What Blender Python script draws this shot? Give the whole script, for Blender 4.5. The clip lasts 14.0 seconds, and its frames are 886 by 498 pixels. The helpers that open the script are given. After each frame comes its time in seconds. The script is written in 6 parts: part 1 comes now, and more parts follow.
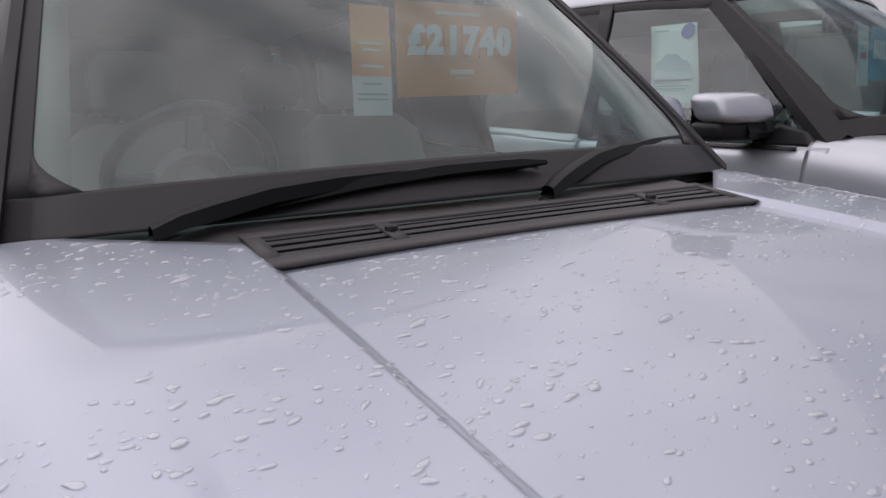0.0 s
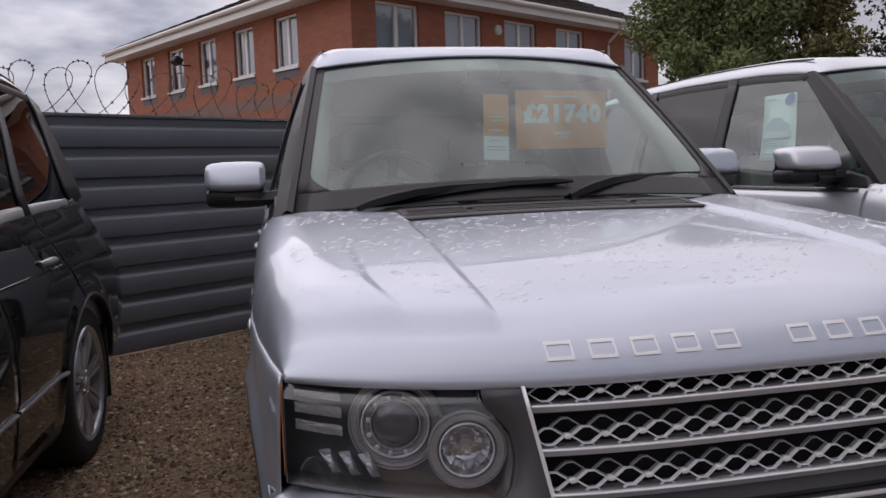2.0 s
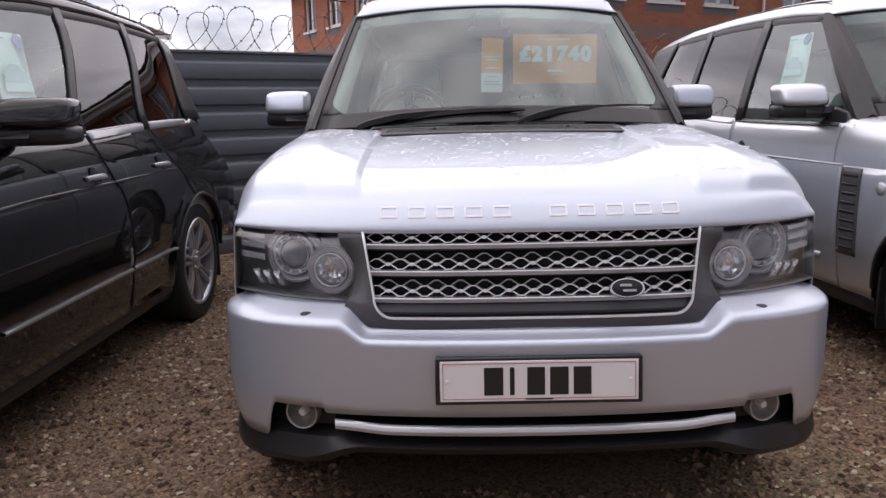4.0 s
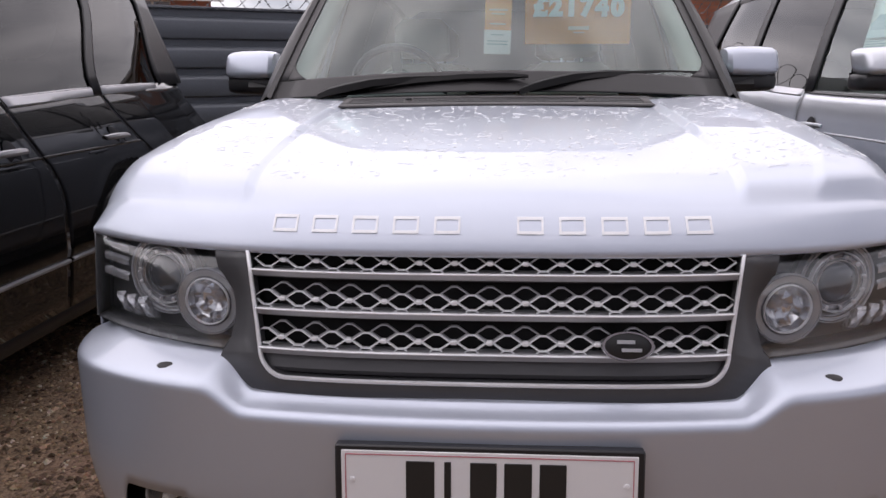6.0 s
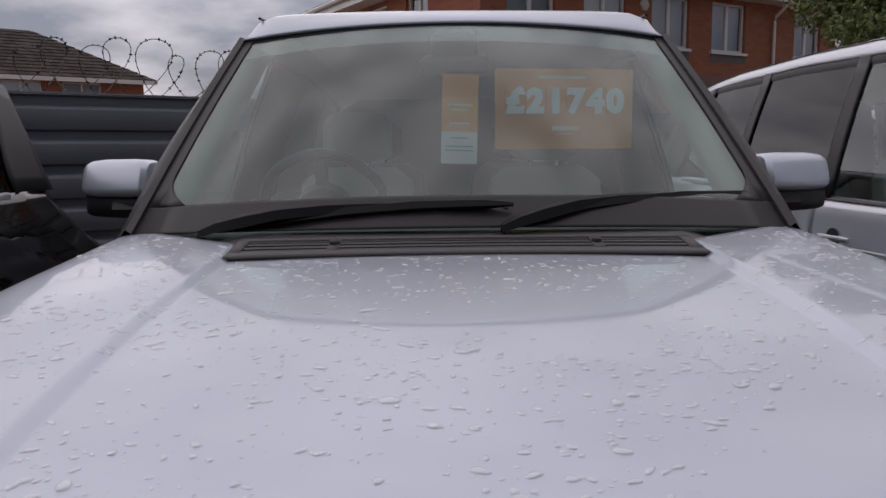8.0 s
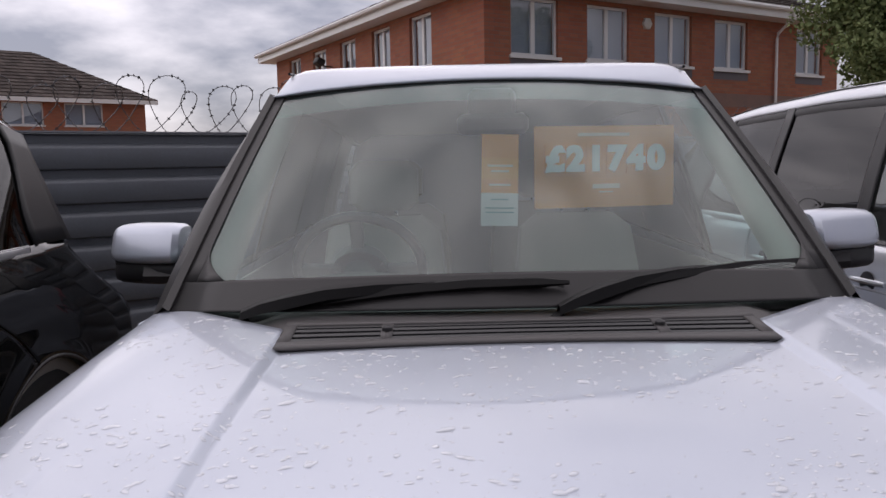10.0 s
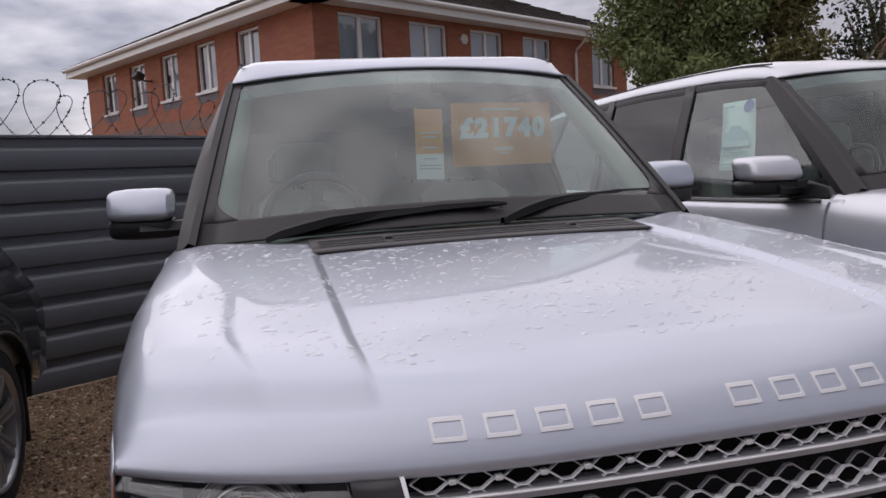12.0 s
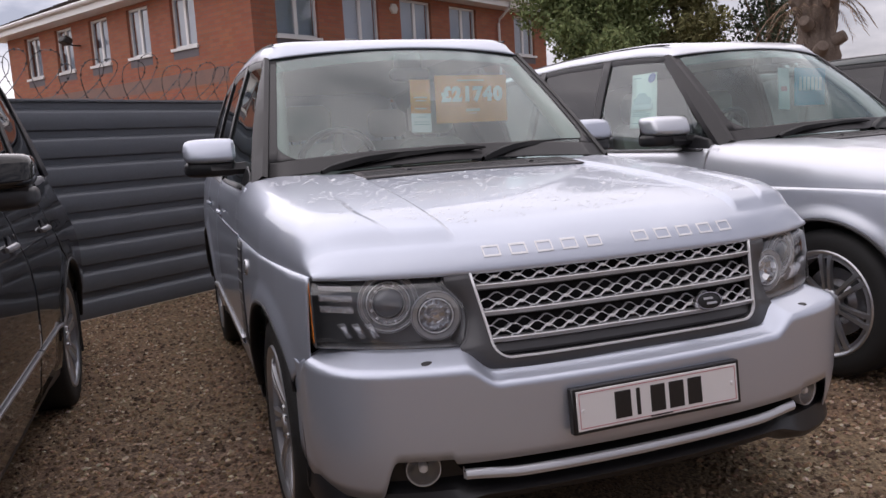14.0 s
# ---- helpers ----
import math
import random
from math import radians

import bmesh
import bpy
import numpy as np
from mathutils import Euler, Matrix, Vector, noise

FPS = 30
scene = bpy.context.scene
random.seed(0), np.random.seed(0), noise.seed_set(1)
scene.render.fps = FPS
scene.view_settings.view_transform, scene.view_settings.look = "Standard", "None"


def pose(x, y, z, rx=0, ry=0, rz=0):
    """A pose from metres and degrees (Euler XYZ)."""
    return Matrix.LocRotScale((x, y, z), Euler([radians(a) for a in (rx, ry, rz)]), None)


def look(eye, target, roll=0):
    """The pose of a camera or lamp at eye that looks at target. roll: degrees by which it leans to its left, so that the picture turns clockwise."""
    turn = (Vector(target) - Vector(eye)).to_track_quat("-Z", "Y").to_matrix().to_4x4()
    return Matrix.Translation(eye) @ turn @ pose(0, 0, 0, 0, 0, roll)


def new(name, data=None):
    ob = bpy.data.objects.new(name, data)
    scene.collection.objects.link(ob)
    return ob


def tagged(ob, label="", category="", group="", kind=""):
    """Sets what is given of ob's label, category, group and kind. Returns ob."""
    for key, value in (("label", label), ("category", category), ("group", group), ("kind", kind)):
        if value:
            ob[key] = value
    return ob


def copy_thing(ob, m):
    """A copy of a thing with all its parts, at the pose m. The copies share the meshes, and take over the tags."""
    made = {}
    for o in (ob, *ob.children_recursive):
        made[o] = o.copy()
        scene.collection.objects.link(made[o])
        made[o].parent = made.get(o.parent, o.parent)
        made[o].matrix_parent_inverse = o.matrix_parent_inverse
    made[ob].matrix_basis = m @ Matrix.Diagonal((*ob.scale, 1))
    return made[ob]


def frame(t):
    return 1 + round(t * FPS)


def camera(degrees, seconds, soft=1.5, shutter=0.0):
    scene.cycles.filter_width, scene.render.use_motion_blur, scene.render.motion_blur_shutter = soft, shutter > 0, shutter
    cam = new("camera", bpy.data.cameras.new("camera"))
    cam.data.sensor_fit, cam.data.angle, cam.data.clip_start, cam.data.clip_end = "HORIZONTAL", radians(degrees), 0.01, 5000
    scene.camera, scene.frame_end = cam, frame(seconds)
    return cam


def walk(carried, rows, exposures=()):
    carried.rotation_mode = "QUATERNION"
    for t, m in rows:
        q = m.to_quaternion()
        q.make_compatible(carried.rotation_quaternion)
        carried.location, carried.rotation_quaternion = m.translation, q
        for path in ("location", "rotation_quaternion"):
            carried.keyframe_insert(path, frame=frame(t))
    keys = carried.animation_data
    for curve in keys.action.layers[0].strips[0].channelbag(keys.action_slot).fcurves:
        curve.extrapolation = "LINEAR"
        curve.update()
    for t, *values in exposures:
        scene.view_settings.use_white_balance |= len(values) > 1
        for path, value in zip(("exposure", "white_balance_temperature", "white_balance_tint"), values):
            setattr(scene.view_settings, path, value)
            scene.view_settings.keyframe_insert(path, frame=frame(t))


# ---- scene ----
# ---- camera ----
cam = camera(59.5, 14.0)
PATH = [
    (0, (-0.791, 0.202, 1.401), (0.183, 1.901, 0.997), -1.4),
    (0.5, (-0.953, -0.155, 1.45), (-0.198, 1.675, 1.168), -1.81),
    (1, (-0.88, -0.428, 1.455), (-0.327, 1.479, 1.218), -1.3),
    (1.5, (-0.854, -0.704, 1.428), (-0.378, 1.222, 1.175), -1.44),
    (2, (-0.857, -1.051, 1.322), (-0.44, 0.894, 1.111), -1.85),
    (2.5, (-0.808, -1.305, 1.332), (-0.484, 0.658, 1.13), -2.2),
    (3, (-0.619, -1.548, 1.3), (-0.466, 0.43, 1.05), -2.0),
    (3.5, (-0.467, -1.787, 1.267), (-0.471, 0.193, 0.98), -1.45),
    (4, (-0.242, -1.922, 1.286), (-0.243, 0.044, 0.921), -1.0),
    (6.5, (0.015, -0.986, 1.277), (-0.14, 0.958, 0.83), -0.4),
    (7, (-0.045, -0.776, 1.301), (-0.108, 1.191, 0.946), 0.1),
    (7.5, (-0.06, -0.607, 1.315), (-0.017, 1.371, 1.02), 0.1),
    (8, (-0.058, -0.337, 1.378), (-0.045, 1.647, 1.129), -0.6),
    (8.5, (-0.062, -0.224, 1.456), (-0.104, 1.761, 1.221), -1.0),
    (11, (-0.343, -0.335, 1.518), (-0.13, 1.643, 1.311), -1.92),
    (11.5, (-0.472, -0.468, 1.484), (-0.095, 1.485, 1.272), -2.74),
    (12, (-0.636, -0.84, 1.355), (-0.163, 1.094, 1.166), -3.12),
    (12.5, (-0.805, -1.067, 1.354), (-0.246, 0.842, 1.147), -3.23),
    (13, (-1.004, -1.313, 1.349), (-0.348, 0.561, 1.123), -3.17),
    (13.5, (-1.128, -1.558, 1.338), (-0.419, 0.298, 1.106), -2.77),
    (14, (-1.214, -1.734, 1.311), (-0.551, 0.133, 1.027), -3.26),
]
SKY = 1.0
EXPOSURES = [(t, round(stops - 0.06, 2), 6650, 20) for t, stops in [(0, 0.6), (1, 0.6), (2, 0.8), (3, 1.15), (4, 1.43), (6.5, 1.24), (7.2, 0.86), (8, 0.32), (8.7, 0.42), (11, 0.96), (12, 0.78), (13, 0.82), (14, 1.22)]]
walk(cam, [(t, look(eye, target, roll)) for t, eye, target, roll in PATH], EXPOSURES)

# ---- sky and light: bright overcast ----
world = bpy.data.worlds.new("overcast_sky")
scene.world = world
world.use_nodes = True
wn, wl = world.node_tree.nodes, world.node_tree.links
wn.clear()
sky = wn.new("ShaderNodeTexSky")
sky.sky_type, sky.sun_disc = "NISHITA", False
sky.sun_elevation, sky.sun_rotation = radians(47), radians(325)
sky_gain = wn.new("ShaderNodeVectorMath")
sky_gain.operation = "SCALE"
sky_gain.inputs["Scale"].default_value = 0.12
coord = wn.new("ShaderNodeTexCoord")
stretch = wn.new("ShaderNodeMapping")
stretch.inputs["Scale"].default_value = (1.0, 1.0, 2.6)
clouds = wn.new("ShaderNodeTexNoise")
clouds.inputs["Scale"].default_value, clouds.inputs["Detail"].default_value = 4.4, 7.0
clouds.inputs["Roughness"].default_value = 0.52
cloud_tone = wn.new("ShaderNodeValToRGB")
cloud_tone.color_ramp.elements[0].position, cloud_tone.color_ramp.elements[0].color = 0.36, (0.24, 0.26, 0.315, 1)
cloud_tone.color_ramp.elements[1].position, cloud_tone.color_ramp.elements[1].color = 0.64, (0.90, 0.905, 0.94, 1)
cover = wn.new("ShaderNodeMix")
cover.data_type = "RGBA"
cover.inputs["Factor"].default_value = 0.86
sky_out = wn.new("ShaderNodeBackground")
sky_out.inputs["Strength"].default_value = SKY
wo = wn.new("ShaderNodeOutputWorld")
wl.new(coord.outputs["Generated"], stretch.inputs["Vector"])
wl.new(stretch.outputs["Vector"], clouds.inputs["Vector"])
wl.new(clouds.outputs["Fac"], cloud_tone.inputs["Fac"])
wl.new(sky.outputs["Color"], sky_gain.inputs[0])
wl.new(sky_gain.outputs["Vector"], cover.inputs["A"])
wl.new(cloud_tone.outputs["Color"], cover.inputs["B"])
# thin cloud glows widely round the hidden sun
SUN_WAY = Vector((-0.38, 0.56, 0.73)).normalized()
unit, toward, glow = wn.new("ShaderNodeVectorMath"), wn.new("ShaderNodeVectorMath"), wn.new("ShaderNodeMapRange")
unit.operation, toward.operation, glow.interpolation_type = "NORMALIZE", "DOT_PRODUCT", "SMOOTHERSTEP"
toward.inputs[1].default_value = SUN_WAY
glow.inputs["From Min"].default_value, glow.inputs["From Max"].default_value = -0.1, 1.0
glow.inputs["To Min"].default_value, glow.inputs["To Max"].default_value = 0.42, 0.71
lit = wn.new("ShaderNodeVectorMath")
lit.operation = "SCALE"
wl.new(coord.outputs["Generated"], unit.inputs[0])
wl.new(unit.outputs["Vector"], toward.inputs[0])
wl.new(toward.outputs["Value"], glow.inputs["Value"])
wl.new(cover.outputs["Result"], lit.inputs[0])
wl.new(glow.outputs["Result"], lit.inputs["Scale"])
wl.new(lit.outputs["Vector"], sky_out.inputs["Color"])
wl.new(sky_out.outputs["Background"], wo.inputs["Surface"])

sun_data = bpy.data.lights.new("sun", "SUN")
sun_data.energy, sun_data.angle, sun_data.color = 0.9, radians(150), (1.0, 0.97, 0.92)
sun = new("sun", sun_data)
sun.matrix_world = look(SUN_WAY * 30, (0, 0, 0))


# ---- materials ----
def material(name):
    m = bpy.data.materials.new(name)
    m.use_nodes = True
    nodes = m.node_tree.nodes
    return m, nodes, m.node_tree.links, nodes["Principled BSDF"]


def surface(name, colour, rough=0.5, metal=0.0, coat=0.0, vary=0.12, scale=6.0, fine=90.0, bump=0.0, spec=0.5, dirt=None):
    """A painted, moulded or natural surface: tone varies at two scales, with fine relief."""
    m, n, l, p = material(name)
    tc = n.new("ShaderNodeTexCoord")
    big, small = n.new("ShaderNodeTexNoise"), n.new("ShaderNodeTexNoise")
    big.inputs["Scale"].default_value, big.inputs["Detail"].default_value = scale, 5
    small.inputs["Scale"].default_value, small.inputs["Detail"].default_value = fine, 3
    mix = n.new("ShaderNodeMix")
    mix.data_type = "RGBA"
    low = tuple(c * (1 - vary) for c in (dirt or colour))
    high = tuple(min(1, c * (1 + vary)) for c in colour)
    mix.inputs["A"].default_value, mix.inputs["B"].default_value = (*low, 1), (*high, 1)
    add = n.new("ShaderNodeMath")
    add.operation = "MULTIPLY_ADD"
    add.inputs[1].default_value = 0.5
    half = n.new("ShaderNodeMath")
    half.operation = "MULTIPLY"
    half.inputs[1].default_value = 0.5
    for t in (big, small):
        l.new(tc.outputs["Object"], t.inputs["Vector"])
    l.new(small.outputs["Fac"], half.inputs[0])
    l.new(big.outputs["Fac"], add.inputs[0])
    l.new(half.outputs[0], add.inputs[2])
    l.new(add.outputs[0], mix.inputs["Factor"])
    l.new(mix.outputs["Result"], p.inputs["Base Color"])
    p.inputs["Roughness"].default_value, p.inputs["Metallic"].default_value = rough, metal
    p.inputs["Coat Weight"].default_value, p.inputs["Coat Roughness"].default_value = coat, 0.03
    p.inputs["Specular IOR Level"].default_value = spec
    if bump:
        b = n.new("ShaderNodeBump")
        b.inputs["Strength"].default_value, b.inputs["Distance"].default_value = bump, 0.004
        l.new(small.outputs["Fac"], b.inputs["Height"])
        l.new(b.outputs["Normal"], p.inputs["Normal"])
    return m


def clear(name, tint, gloss_rough=0.0, least=0.04, veil=0.0, most=0.95, sheen=(1.0, 1.0, 1.0)):
    """A pane: what lies behind it shows through its tint, and the sky shines off it, more so at a low angle."""
    m, n, l, p = material(name)
    n.remove(p)
    out = n["Material Output"]
    through_it, shine, mix = n.new("ShaderNodeBsdfTransparent"), n.new("ShaderNodeBsdfGlossy"), n.new("ShaderNodeMixShader")
    slant, power, gain = n.new("ShaderNodeLayerWeight"), n.new("ShaderNodeMath"), n.new("ShaderNodeMath")
    through_it.inputs["Color"].default_value = (*tint, 1)
    shine.inputs["Roughness"].default_value = gloss_rough
    shine.inputs["Color"].default_value = (*sheen, 1)
    slant.inputs["Blend"].default_value = 0.5
    power.operation, gain.operation = "POWER", "MULTIPLY_ADD"
    power.inputs[1].default_value = 5.0
    gain.inputs[1].default_value, gain.inputs[2].default_value = most - least, least
    l.new(slant.outputs["Facing"], power.inputs[0])
    l.new(power.outputs[0], gain.inputs[0])
    l.new(gain.outputs[0], mix.inputs[0])
    l.new(through_it.outputs[0], mix.inputs[1])
    l.new(shine.outputs[0], mix.inputs[2])
    last = mix
    if veil:
        film, dull = n.new("ShaderNodeMixShader"), n.new("ShaderNodeBsdfDiffuse")
        dull.inputs["Color"].default_value = (0.59, 0.65, 0.63, 1)
        film.inputs[0].default_value = veil
        l.new(mix.outputs[0], film.inputs[1])
        l.new(dull.outputs[0], film.inputs[2])
        last = film
    l.new(last.outputs[0], out.inputs["Surface"])
    return m


silver_paint = surface("silver_paint", (0.545, 0.590, 0.680), 0.37, 0.60, 0.70, 0.03, 3.0, 900.0)
black_paint = surface("black_paint", (0.003, 0.0033, 0.004), 0.3, 0.0, 1.0, 0.2, 3.0, 500.0, 0.0, 0.05)
black_paint.node_tree.nodes["Principled BSDF"].inputs["Coat IOR"].default_value = 1.5
grey_paint = surface("grey_paint", (0.06, 0.07, 0.07), 0.3, 0.5, 1.0, 0.1, 3.0, 500.0)
trim_plastic = surface("trim_plastic", (0.085, 0.080, 0.080), 0.55, 0, 0, 0.15, 10, 400, 0.15)
surround_grey = surface("surround_grey", (0.072, 0.072, 0.077), 0.45, 0.2, 0.2, 0.1, 8, 300, 0.05)
pillar_trim = surface("pillar_trim", (0.014, 0.013, 0.014), 0.50, 0, 0.08, 0.12, 8, 300, 0.08)
black_plastic = surface("black_plastic", (0.014, 0.014, 0.016), 0.4, 0, 0, 0.2, 12, 300, 0.08)
wiper_black = surface("wiper_black", (0.006, 0.006, 0.0065), 0.5, 0, 0, 0.2, 12, 300, 0.05, 0.25)
dark_void = surface("dark_void", (0.008, 0.008, 0.009), 0.8, 0, 0, 0.2)
rubber = surface("tyre_rubber", (0.013, 0.013, 0.013), 0.75, 0, 0, 0.25, 14, 160, 0.4)
chrome = surface("bright_chrome", (0.82, 0.83, 0.85), 0.12, 1.0, 0, 0.04, 12, 200)
satin = surface("satin_silver_trim", (0.62, 0.63, 0.66), 0.32, 0.6, 0.2, 0.05, 8, 400)
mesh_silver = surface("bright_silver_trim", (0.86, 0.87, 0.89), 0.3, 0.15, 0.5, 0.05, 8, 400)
# darker copy of satin: on grille bars and upper mesh, shade put into colour
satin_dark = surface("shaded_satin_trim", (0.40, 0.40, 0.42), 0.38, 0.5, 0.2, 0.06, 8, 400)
alloy = surface("alloy_wheel", (0.50, 0.51, 0.53), 0.3, 0.85, 0.3, 0.08, 8, 200)
white_card = surface("white_card", (0.74, 0.75, 0.75), 0.5, 0, 0.1, 0.04, 10, 200)
plate_white = surface("plate_white", (0.80, 0.79, 0.80), 0.25, 0, 0.4, 0.02, 6, 200)
plate_red = surface("plate_red_line", (0.50, 0.14, 0.17), 0.4, 0, 0.2, 0.05)
ink = surface("black_ink", (0.012, 0.012, 0.013), 0.4, 0, 0.2, 0.1)
amber = surface("amber_lens", (0.75, 0.22, 0.02), 0.15, 0, 1.0, 0.08, 30, 300)
lamp_black = surface("lamp_housing", (0.095, 0.097, 0.103), 0.28, 0.1, 0.4, 0.2, 12, 300)
lamp_grey = surface("lamp_bezel", (0.30, 0.30, 0.315), 0.25, 0.7, 0.3, 0.1, 12, 300)
jewel = surface("lamp_jewel", (0.66, 0.67, 0.70), 0.12, 0.75, 0, 0.1, 40, 120, 1.0)
bowl_chrome = surface("reflector_chrome", (0.66, 0.665, 0.68), 0.12, 1.0, 0, 0.15, 60, 25, 0.25)
lens_dark = surface("projector_lens", (0.055, 0.058, 0.066), 0.06, 0.0, 1.0, 0.1, 20, 200)
ring_clear = surface("lamp_ring", (0.34, 0.344, 0.355), 0.16, 0.3, 1.0, 0.1, 20, 200)
fog_ring = surface("fog_lamp_ring", (0.46, 0.465, 0.48), 0.2, 0.3, 0.8, 0.1, 20, 200)
cream = surface("cream_leather", (0.34, 0.325, 0.285), 0.55, 0, 0, 0.10, 8, 60, 0.0)
dash_grey = surface("dashboard_vinyl", (0.10, 0.104, 0.100), 0.6, 0, 0, 0.15, 8, 60, 0.0)
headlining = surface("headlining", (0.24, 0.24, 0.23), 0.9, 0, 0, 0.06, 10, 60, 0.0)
orange_card = surface("orange_card", (0.86, 0.30, 0.03), 0.5, 0, 0.1, 0.05, 9, 150)
amber_card = surface("yellow_card", (0.88, 0.36, 0.045), 0.5, 0, 0.1, 0.05, 9, 150)
print_pale = surface("pale_print", (0.85, 0.70, 0.55), 0.5, 0, 0, 0.05)
digit_white = surface("digit_white", (0.86, 0.90, 0.90), 0.4, 0, 0.1, 0.03)
mint_card = surface("mint_poster", (0.62, 0.76, 0.71), 0.4, 0, 0.2, 0.08, 5, 60)
mint_mid = surface("mint_shade", (0.42, 0.58, 0.58), 0.4, 0, 0.2, 0.15, 9, 60)
mint_dark = surface("mint_print", (0.28, 0.44, 0.46), 0.4, 0, 0.2, 0.12, 9, 60)
navy_card = surface("navy_print", (0.05, 0.10, 0.32), 0.4, 0, 0.2, 0.1)
blue_card = surface("blue_card", (0.02, 0.42, 0.62), 0.45, 0, 0.1, 0.06, 8, 90)
steel_fence = surface("fence_coating", (0.142, 0.158, 0.184), 0.40, 0.1, 0, 0.2, 2.2, 60, 0.05, dirt=(0.128, 0.138, 0.150))
fence_post_paint = surface("fence_post_steel", (0.10, 0.105, 0.12), 0.5, 0.3, 0, 0.1)
wire_steel = surface("wire_steel", (0.16, 0.16, 0.17), 0.45, 0.8, 0, 0.2, 30, 200)
upvc = surface("white_upvc", (0.78, 0.78, 0.78), 0.35, 0, 0.1, 0.04, 3, 60)
band_brick = surface("dull_brick_band", (0.27, 0.155, 0.12), 0.85, 0, 0, 0.25, 3, 30, 0.3, dirt=(0.19, 0.15, 0.145))
lintel_grey = surface("blue_brick_band", (0.15, 0.14, 0.155), 0.8, 0, 0, 0.2, 2, 30, 0.3)
dark_frame = surface("dark_lamp_metal", (0.03, 0.03, 0.03), 0.5, 0.3, 0, 0.2)
alarm_white = surface("alarm_box_white", (0.62, 0.60, 0.56), 0.5, 0, 0, 0.1)
bark = surface("bark", (0.16, 0.115, 0.075), 0.9, 0, 0, 0.35, 6, 40, 0.8)
dead_bark = surface("dead_fibre", (0.20, 0.155, 0.125), 0.95, 0, 0, 0.5, 7, 38, 1.0, dirt=(0.09, 0.07, 0.06))
blind = surface("window_blind", (0.50, 0.54, 0.60), 0.8, 0, 0, 0.08, 3, 40)

pale_silver = surface("pale_silver_paint", (0.66, 0.685, 0.73), 0.36, 0.82, 0.75, 0.03, 3.0, 900.0)
windscreen_glass = clear("windscreen_glass", (0.68, 0.85, 0.82), 0.0, 0.112, 0.024, sheen=(0.94, 1.0, 0.985))
next_screen_glass = clear("next_windscreen_glass", (0.56, 0.76, 0.74), 0.0, 0.07, 0.010, sheen=(0.92, 1.0, 0.99))
side_glass = clear("side_glass", (0.75, 0.86, 0.84), 0.0, 0.14, 0.006, sheen=(0.95, 1.0, 0.99))
privacy_glass = clear("privacy_glass", (0.04, 0.04, 0.045), 0.0, 0.06, 0.0)
lamp_glass = clear("lamp_cover", (0.94, 0.95, 0.96), 0.01, 0.10, 0.009)
house_glass = clear("house_glass", (0.75, 0.80, 0.86), 0.0, 0.14, 0.0)
shade_glass = clear("shade_band_glass", (0.30, 0.66, 0.62), 0.0, 0.05, 0.0)
water = clear("rain_water", (0.985, 0.99, 0.995), 0.0, 0.33, 0.0)


def brick_material():
    m, n, l, p = material("red_brick")
    tc = n.new("ShaderNodeTexCoord")
    bricks = n.new("ShaderNodeTexBrick")
    bricks.inputs["Color1"].default_value, bricks.inputs["Color2"].default_value = (0.46, 0.165, 0.092, 1), (0.38, 0.128, 0.074, 1)
    bricks.inputs["Mortar"].default_value = (0.26, 0.17, 0.13, 1)
    bricks.inputs["Scale"].default_value = 1.0
    bricks.inputs["Brick Width"].default_value, bricks.inputs["Row Height"].default_value = 0.225, 0.075
    bricks.inputs["Mortar Size"].default_value = 0.006
    blotch = n.new("ShaderNodeTexNoise")
    blotch.inputs["Scale"].default_value, blotch.inputs["Detail"].default_value = 1.3, 6
    tone = n.new("ShaderNodeMix")
    tone.data_type, tone.blend_type = "RGBA", "MULTIPLY"
    tone.inputs["Factor"].default_value = 0.25
    bump = n.new("ShaderNodeBump")
    bump.inputs["Strength"].default_value, bump.inputs["Distance"].default_value, bump.invert = 0.5, 0.006, True
    l.new(tc.outputs["UV"], bricks.inputs["Vector"])
    l.new(tc.outputs["Object"], blotch.inputs["Vector"])
    l.new(bricks.outputs["Color"], tone.inputs["A"])
    l.new(blotch.outputs["Color"], tone.inputs["B"])
    l.new(tone.outputs["Result"], p.inputs["Base Color"])
    l.new(bricks.outputs["Fac"], bump.inputs["Height"])
    l.new(bump.outputs["Normal"], p.inputs["Normal"])
    p.inputs["Roughness"].default_value = 0.85
    return m


def island_material(name, dark, light, rough=0.8, gloss=0.3, few=None):
    """Many small pieces, each of its own tone between dark and light."""
    m, n, l, p = material(name)
    geo, ramp = n.new("ShaderNodeNewGeometry"), n.new("ShaderNodeValToRGB")
    ramp.color_ramp.elements[0].color, ramp.color_ramp.elements[1].color = (*dark, 1), (*light, 1)
    grain, tc, mix = n.new("ShaderNodeTexNoise"), n.new("ShaderNodeTexCoord"), n.new("ShaderNodeMix")
    grain.inputs["Scale"].default_value = 70
    mix.data_type, mix.blend_type = "RGBA", "MULTIPLY"
    mix.inputs["Factor"].default_value = 0.5
    l.new(tc.outputs["Object"], grain.inputs["Vector"])
    l.new(geo.outputs["Random Per Island"], ramp.inputs["Fac"])
    l.new(ramp.outputs["Color"], mix.inputs["A"])
    l.new(grain.outputs["Color"], mix.inputs["B"])
    l.new(mix.outputs["Result"], p.inputs["Base Color"])
    p.inputs["Roughness"].default_value, p.inputs["Specular IOR Level"].default_value = rough, gloss
    if few:
        ramp.color_ramp.elements[1].position = 0.86
        ramp.color_ramp.elements.new(1.0).color = (*few, 1)
    return m


